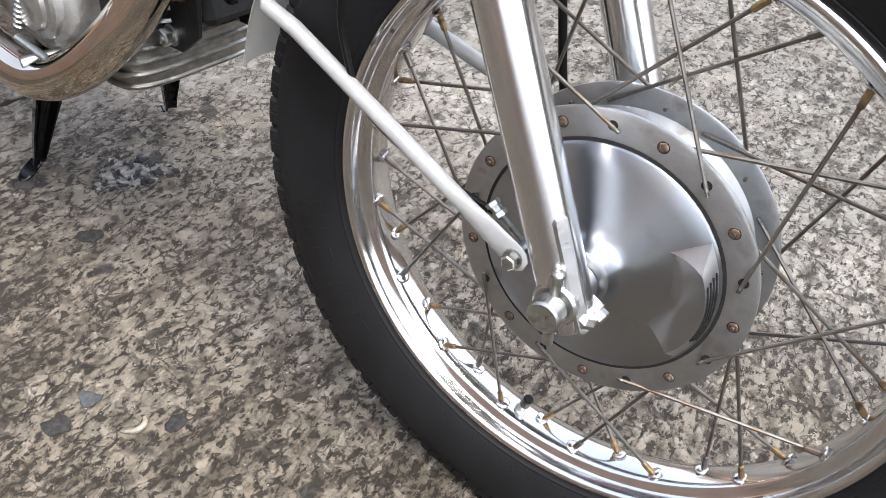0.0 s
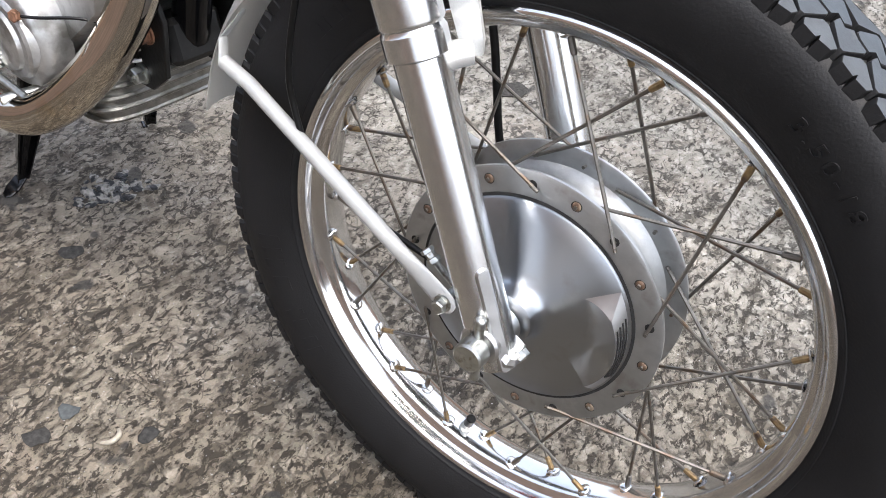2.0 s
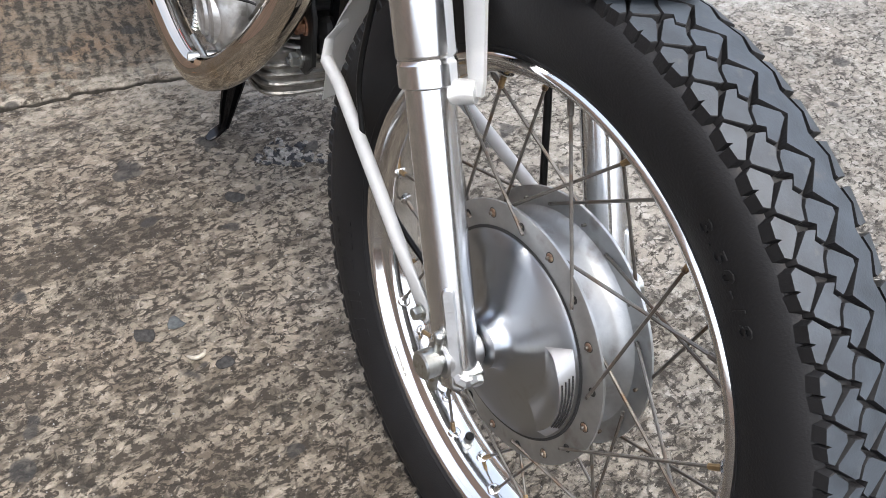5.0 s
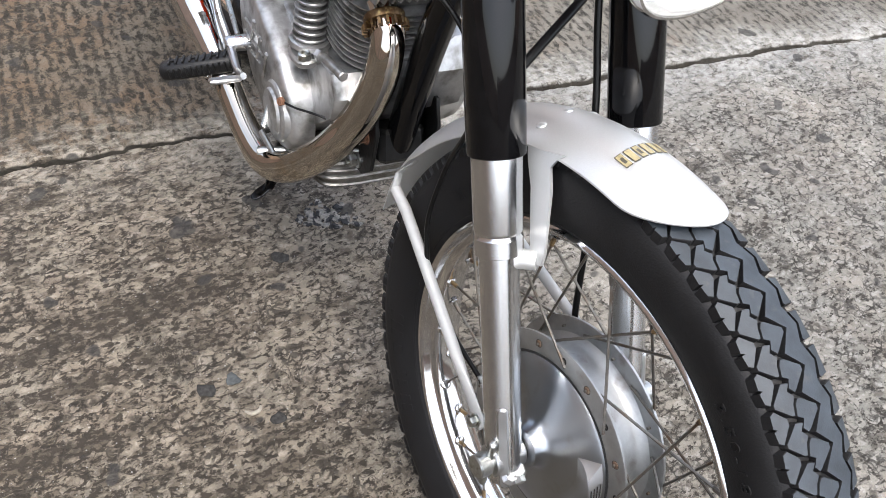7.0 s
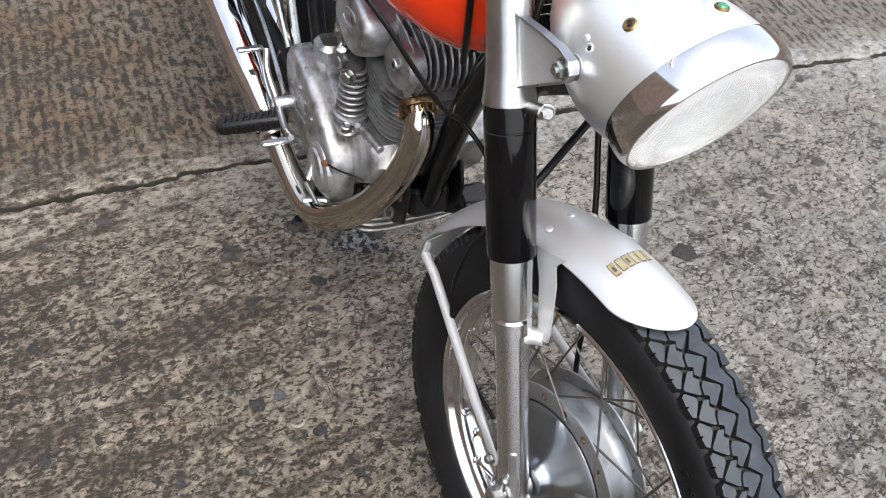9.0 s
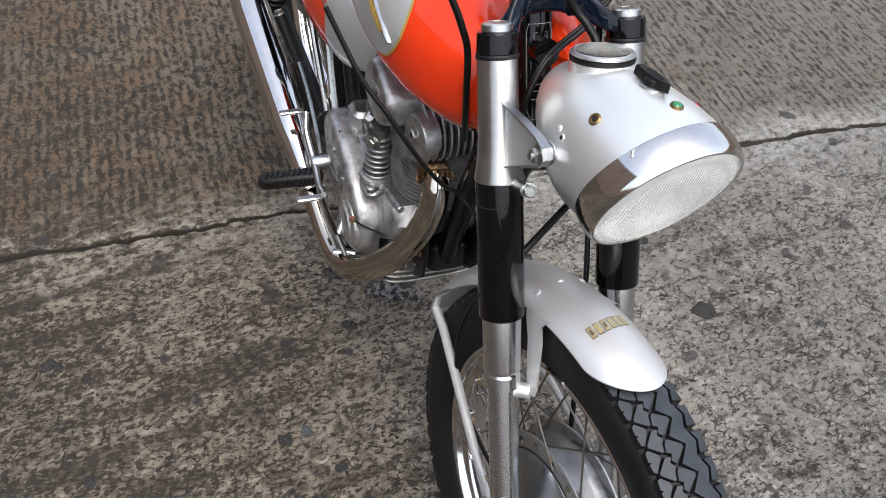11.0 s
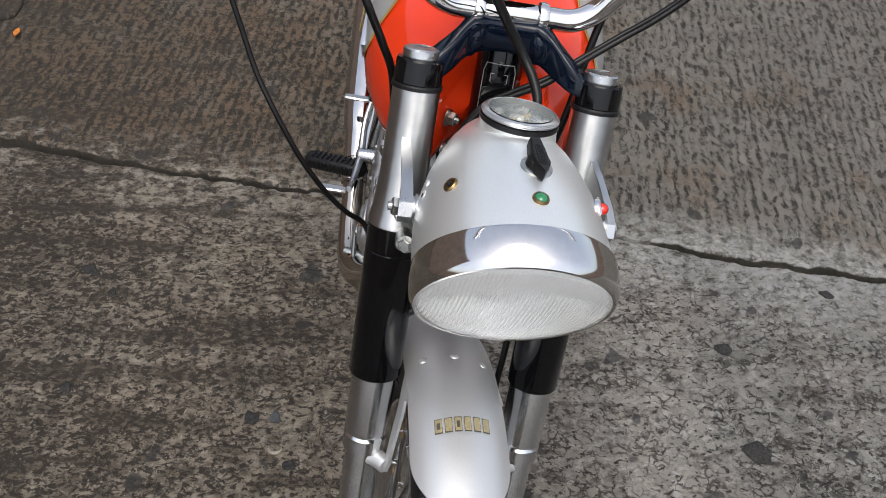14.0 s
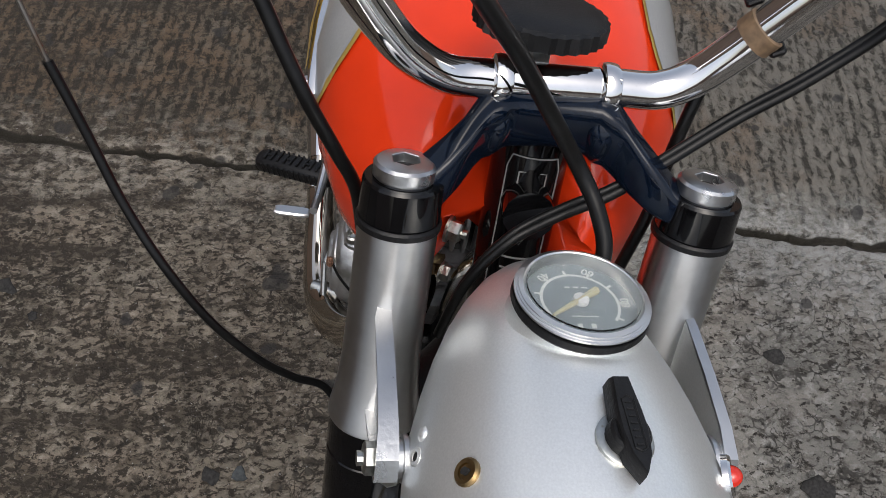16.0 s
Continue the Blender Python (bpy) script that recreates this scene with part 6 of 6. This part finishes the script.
for i in range(len(so)):       # rounded plan of the sump
    p0, p1, p2, p3 = [Vector(so[(i + k) % len(so)]) for k in (-1, 0, 1, 2)]
    for t in (0.0, 0.2, 0.4, 0.6, 0.8):
        curve.append(tuple(0.5 * (2 * p1 + (p2 - p0) * t + (2 * p0 - 5 * p1 + 4 * p2 - p3) * t * t + (3 * p1 - p0 - 3 * p2 + p3) * t ** 3)))
so = curve
mz = Matrix.Translation((0, 0, 0.286))
s.plate([(x * 0.97 - 0.020, y * 0.90) for x, y in so], 0.076, mz, 0.010)
rear("sump", s, SUMPMETAL, "finned alloy sump", 40, engine)
for k in range(4):
    q = 1.0 - 0.02 * (3 - k)
    rear("sump_fin", Shape().plate([(-0.55 + (x + 0.55) * q, y * q) for x, y in so], 0.0065, Matrix.Translation((0, 0, 0.255 + 0.0145 * k)), 0.0022), SUMPMETAL, "", 40, engine)
s = Shape().hexbolt((-0.545, -0.02, 0.262), (0, 0, -1), 0.010, 0.010)
rear("drain_plug", s, ZINC, "drain plug", 30, engine)
# front engine mount
for y in (-0.045, 0.045):
    s = Shape().plate([(-0.565, 0.330), (-0.550, 0.290), (-0.478, 0.298), (-0.450, 0.325), (-0.445, 0.390), (-0.462, 0.425), (-0.500, 0.420), (-0.520, 0.345)], 0.006, SIDE(y), 0.001)
    rear("engine_plate", s, FRAMEBLACK, "black engine mounting plate")
s = Shape().box((-0.478, 0.0, 0.350), (0.050, 0.070, 0.050), Matrix.Rotation(radians(-18), 4, "Y"), 0.006)
rear("mount_block", s, FRAMEBLACK, "black front engine mount")
for c, mt, lab in (((-0.534, -0.048, 0.302), RUST, "rusty mounting bolt"), ((-0.492, -0.048, 0.313), ZINC, "zinc mounting bolt"), ((-0.474, -0.048, 0.368), RUST, "rusty mounting bolt")):
    rear("mount_bolt", Shape().hexbolt(c, (0, -1, 0), 0.0095, 0.011, stub=0.004), mt, lab)
s = Shape().box((-0.446, 0.075, 0.345), (0.060, 0.06, 0.035), Matrix.Rotation(radians(20), 4, "Y"), 0.008)
s.rod((-0.42, 0.04, 0.37), (-0.41, 0.13, 0.372), 0.008, 12)
s.hexbolt((-0.41, 0.10, 0.376), (0, 0, 1), 0.010, 0.010)
rear("horn", s, FRAMEBLACK, "black bracket beside the frame tube")

# --- exhaust ---
s = Shape().tube([(-0.490, -0.042, 0.556), (-0.458, -0.044, 0.540), (-0.447, -0.048, 0.508), (-0.450, -0.055, 0.462), (-0.459, -0.075, 0.405), (-0.479, -0.105, 0.348), (-0.520, -0.135, 0.295), (-0.568, -0.155, 0.268), (-0.622, -0.165, 0.274), (-0.684, -0.171, 0.296), (-0.760, -0.178, 0.330)], [0.0205, 0.0215, 0.0225, 0.0230, 0.0230, 0.0230, 0.0230, 0.0225, 0.0215, 0.0205, 0.0200], 28, 6)
header = rear("exhaust_pipe", s, BRONZE, "heat-tinted chrome exhaust pipe", 50)
s = Shape().tube([(-0.750, -0.178, 0.327), (-0.800, -0.181, 0.342), (-0.860, -0.185, 0.360), (-1.100, -0.200, 0.432), (-1.400, -0.215, 0.522), (-1.430, -0.216, 0.530)], [0.0200, 0.0260, 0.0330, 0.0380, 0.0380, 0.020], 28, 5)
rear("silencer", s, CHROME, "long chrome silencer", 50, header)
s = Shape().lathe((-0.712, -0.1735, 0.3085), (-0.91, -0.085, 0.40), [(0, 0.0212), (0.001, 0.0250), (0.004, 0.0262), (0.020, 0.0262), (0.023, 0.0250), (0.024, 0.0212)], 32)
s.hexbolt((-0.722, -0.198, 0.318), (0.2, -0.6, 0.7), 0.006, 0.007)
rear("pipe_clamp", s, CHROME, "chrome clamp round the pipe joint", 30, header)
fx = Vector((0.75, -0.08, -0.55)).normalized()
s = Shape().lathe(Vector((-0.476, -0.043, 0.552)), fx, [(0, 0.0245), (0.003, 0.0262), (0.010, 0.0258), (0.012, 0.0235)], 36)
rear("exhaust_nut", s, NUTBRASS, "finned brass exhaust nut", 40, header)
fmx = frame_from(Vector((-0.468, -0.044, 0.545)), fx)
for k in range(18):
    m = fmx @ Matrix.Rotation(2 * math.pi * k / 18, 4, "Z") @ Matrix.Translation((0.0262, 0, 0.006))
    rear("nut_fin", Shape().plate([(-0.003, -0.0022), (0.003, -0.0018), (0.003, 0.0018), (-0.003, 0.0022)], 0.010, m, 0.0008), NUTBRASS, "", 30, header)

# --- footrest and foot levers ---
s = Shape()
pa, pb = Vector((-0.700, -0.160, 0.356)), Vector((-0.743, -0.262, 0.322))
d = (pb - pa).normalized()
pm = frame_from(pa, d, (0, 0, 1))
rings = []
for h, q in ((0.0, 0.8), (0.006, 1.0), (0.100, 1.0), (0.112, 0.96), (0.116, 0.80)):
    rings.append([pm @ Vector((0.0135 * q * math.copysign(abs(math.cos(t)) ** 0.7, math.cos(t)), 0.0155 * q * math.copysign(abs(math.sin(t)) ** 0.7, math.sin(t)), h)) for t in [2 * math.pi * i / 24 for i in range(24)]])
s.loft(rings)
peg = rear("footrest", s, DARKRUBBER, "black rubber footrest with raised ribs")
s = Shape()
for k in range(9):
    h = 0.016 + 0.0105 * k
    if k % 3 == 1:
        s.box(pm @ Vector((0.0145, 0.0, h + 0.005)), (0.0030, 0.0030, 0.0085), pm.to_3x3().to_4x4(), 0.0006)
    s.box(pm @ Vector((0.0145, 0.0, h)), (0.0034, 0.0175, 0.0032), pm.to_3x3().to_4x4(), 0.0006)
for k in range(12):
    h = 0.008 + 0.0085 * k
    for yy in (-0.0150, 0.0150):
        s.rod(pm @ Vector((-0.006, yy, h)), pm @ Vector((0.010, yy, h)), 0.0018, 5)
rear("peg_ribs", s, DARKRUBBER, "raised rubber bars", 30, peg)
pv = Vector((-0.720, -0.168, 0.372))
up_t, lo_t = Vector((-0.805, -0.176, 0.424)), Vector((-0.622, -0.186, 0.380))
s = Shape().tube([up_t + Vector((0.004, 0.012, 0)), Vector((-0.775, -0.170, 0.398)), pv, Vector((-0.665, -0.172, 0.365)), lo_t + Vector((-0.004, 0.012, 0))], [0.0050, 0.0055, 0.0070, 0.0055, 0.0050], 10, 5)
s.lathe(pv + Vector((0, 0.03, 0)), (0, -1, 0), [(0, 0.012), (0.032, 0.012), (0.036, 0.010), (0.038, 0.007)], 18)
lever = rear("gear_lever", s, POLISHED, "bright heel-and-toe gear lever")
for p in (up_t, lo_t):
    m = frame_from(p + Vector((0, -0.014, 0)), (-0.25, 0, 1), (0, 1, 0))
    o2 = [(0.022 * math.copysign(min(1, abs(math.cos(a)) * 1.25), math.cos(a)), 0.0085 * math.copysign(min(1, abs(math.sin(a)) * 1.2), math.sin(a))) for a in [2 * math.pi * i / 20 for i in range(20)]]
    rear("lever_pad", Shape().plate(o2, 0.006, m, 0.002), POLISHED, "flat rounded pad", 30, lever)
s = Shape().tube([(-0.930, -0.150, 0.445), (-0.968, -0.176, 0.523)], 0.0115, 16, 2)
pp = rear("passenger_footrest", s, DARKRUBBER, "folded black passenger footrest")
s = Shape().hexbolt((-0.968, -0.176, 0.523), (-0.038, -0.026, 0.078), 0.008, 0.008)
rear("peg_bolt", s, ZINC, "bolt head", 30, pp)
s = Shape().tube([(-0.74, -0.150, 0.372), (-0.90, -0.140, 0.400), (-1.05, -0.140, 0.420)], 0.004, 8, 4)
s.tube([(-0.80, -0.125, 0.420), (-0.95, -0.120, 0.520), (-1.02, -0.118, 0.640)], 0.006, 8, 4)
s.tube([(-0.79, -0.110, 0.400), (-0.86, -0.110, 0.520), (-0.90, -0.105, 0.640)], 0.007, 8, 4)
rear("brake_rod", s, ZINC, "thin metal rods")

# --- centre stand ---
s = Shape().rod((-0.690, -0.090, 0.272), (-0.690, 0.090, 0.272), 0.012, 14)
stand = rear("centre_stand", s, FRAMEBLACK, "worn black centre stand")
for sd in (-1, 1):
    s = Shape()
    rings = []
    off = Vector((0, 0.035 if sd > 0 else 0, 0))
    # a pressed channel, open to the front, that narrows to a turned-out toe
    for p, w, d in (((-0.690, sd * 0.066, 0.272), 0.022, 0.022), ((-0.715, sd * 0.070, 0.200), 0.021, 0.021), ((-0.745, sd * 0.076, 0.120), 0.018, 0.019), ((-0.765, sd * 0.081, 0.070), 0.014, 0.015), ((-0.776, sd * 0.085, 0.035), 0.010, 0.011), ((-0.781, sd * 0.088, 0.018), 0.009, 0.008)):
        sec = [(-1, 0.15), (-0.75, -0.7), (-0.25, -1), (0.25, -1), (0.75, -0.7), (1, 0.15), (0.80, 0.15), (0.55, -0.55), (0.2, -0.78), (-0.2, -0.78), (-0.55, -0.55), (-0.80, 0.15)]
        rings.append([Vector(p) + off + Vector((d * v + 0.004, w * u, 0.25 * d * v)) for u, v in sec])
    s.loft(rings)
    toe = frame_from(off + Vector((-0.788, sd * 0.096, 0.008)), (0.10, sd * 0.30, 1), (0.4, sd, 0))
    s.plate([(-0.016, -0.009), (0.006, -0.011), (0.020, -0.007), (0.024, 0.0), (0.020, 0.007), (0.006, 0.011), (-0.016, 0.009)], 0.005, toe, 0.0015)
    rear("stand_leg", s, BLACK, "worn black stand leg with bent foot", 40, stand)

# --- bits lying on the ground ---
def chip(x, y, size, mat, seed, label, name, cat, height=0.004, stretch=1.0, turn=0.0):
    rng = random.Random(seed)
    n = 11
    out = []
    for i in range(n):
        a = 2 * math.pi * i / n
        r = size * (0.72 + 0.45 * rng.random())
        out.append((r * math.cos(a) * stretch, r * math.sin(a)))
    m = Matrix.Translation((x, y, height * 0.30)) @ Matrix.Rotation(radians(turn), 4, "Z")
    s = Shape()
    rings = []
    for q, h in ((1.0, -0.5), (1.0, 0.0), (0.86, 0.35), (0.5, 0.5)):
        rings.append([m @ Vector((px * q + (1 - q) * 0.1 * size * rng.random(), py * q, h * height + 0.0006 * rng.random())) for px, py in out])
    s.loft(rings)
    o = part(name, s, mat, sharp=30)
    return tagged(o, label, cat)


STONE = material("dark_stone", (0.030, 0.029, 0.028), 0.9, 0, spec=0.1, grain=(200, 0.4), relief=(300, 0.001))
BLUESTONE = material("blue_grey_stone", (0.055, 0.060, 0.062), 0.9, 0, spec=0.1, grain=(150, 0.3), relief=(300, 0.001))
SHELL = material("pale_shell", (0.24, 0.22, 0.18), 0.5, 0, grain=(200, 0.2))
LEAF = material("orange_leaf", (0.45, 0.16, 0.02), 0.6, 0, grain=(100, 0.3))
PLASTER = material("crushed_plaster", (0.155, 0.150, 0.140), 0.85, 0, grain=(160, 0.5), wear=(70, 0.46, 0.52, (0.012, 0.013, 0.016)), relief=(120, 0.003))
for i, (x, y, size, st, turn) in enumerate(((-0.340, -0.187, 0.0105, 1.1, 60), (-0.632, -0.053, 0.013, 1.2, 20), (-0.767, -0.616, 0.013, 1.7, 60), (-0.491, -0.600, 0.011, 1.2, 0), (-0.710, -0.563, 0.008, 1.2, 30), (-0.627, -0.049, 0.010, 1.3, 80), (-0.746, 0.925, 0.011, 1.5, 70), (-0.434, -0.262, 0.012, 1.3, 40), (-0.600, 0.660, 0.016, 1.4, 80))):
    chip(x, y, size, STONE, 20 + i, "small dark flat stone on the concrete", "stone", "stone", 0.003, st, turn)
chip(-0.372, 0.669, 0.022, STONE, 51, "dark flat lump of tar on the concrete", "tar_lump", "tar", 0.006, 1.3, 70)
chip(-0.434, -0.219, 0.011, BLUESTONE, 40, "blue-grey flat pebble set in the concrete", "pebble", "pebble", 0.003, 1.2, 30)
s = Shape().tube([(-0.372, -0.226, 0.003), (-0.362, -0.219, 0.006), (-0.362, -0.208, 0.006), (-0.370, -0.202, 0.004)], [0.0012, 0.003, 0.003, 0.0012], 10, 5)
tagged(part("shell_fragment", s, SHELL), "small curved pale shell fragment on concrete", "shell")
s = Shape()
rows = [[Vector((-1.528 + 0.020 * (q - 0.5) * 2, -0.965 + d * 0.008 * math.sin(math.pi * min(max(q, 0.03), 0.97)), 0.003 + 0.005 * abs(d) + 0.004 * q)) for d in (-1, 0, 1)] for q in [k / 8 for k in range(9)]]
low = [[p - Vector((0, 0, 0.0006)) for p in r] for r in rows]
s.loft([r + list(reversed(l)) for r, l in zip(rows, low)])
tagged(part("leaf", s, LEAF), "small dry orange leaf on the concrete", "leaf")
# crumbled grey patch
rng = random.Random(9)
s = Shape()
cells = []
for i in range(80):
    u, v = rng.gauss(0, 0.42), rng.gauss(0, 0.42)
    if u * u + v * v > 1:
        continue
    cells.append((-0.690 + 0.040 * u + 0.016 * v, 0.066 + 0.062 * v, 0.004 + 0.009 * rng.random()))
for x, y, r in cells:
    n = 7
    a0 = rng.random() * 6
    out = [(r * (0.7 + 0.5 * rng.random()) * math.cos(a0 + 2 * math.pi * i / n), r * (0.7 + 0.5 * rng.random()) * math.sin(a0 + 2 * math.pi * i / n)) for i in range(n)]
    h = 0.0006 + 0.0014 * rng.random()
    tilt = (rng.uniform(-0.35, 0.35), rng.uniform(-0.35, 0.35))
    s.loft([[Vector((x + px * q, y + py * q, z + (px * tilt[0] + py * tilt[1]) * (z > 0))) for px, py in out] for q, z in ((1.0, -0.001), (0.95, h * 0.6), (0.7, h))])
tagged(part("plaster_crumbs", s, PLASTER, sharp=20), "crumbled grey-white plaster stuck to the concrete", "rubble", kind="stuff")
# edge of a lighter repair slab at the far end
s = Shape()
edge = [(-1.60, -1.075), (-1.575, -1.03), (-1.60, -0.992), (-1.65, -0.985), (-1.70, -0.995), (-1.78, -0.992), (-1.90, -1.00), (-2.40, -1.05), (-2.40, -2.2), (-1.70, -2.2), (-1.62, -1.5)]
s.plate(edge, 0.012, Matrix.Translation((0, 0, 0.002)), 0.003)
tagged(part("repair_patch", s, CONCRETE, sharp=30), "raised concrete repair patch with an irregular edge", "concrete patch", kind="structure")
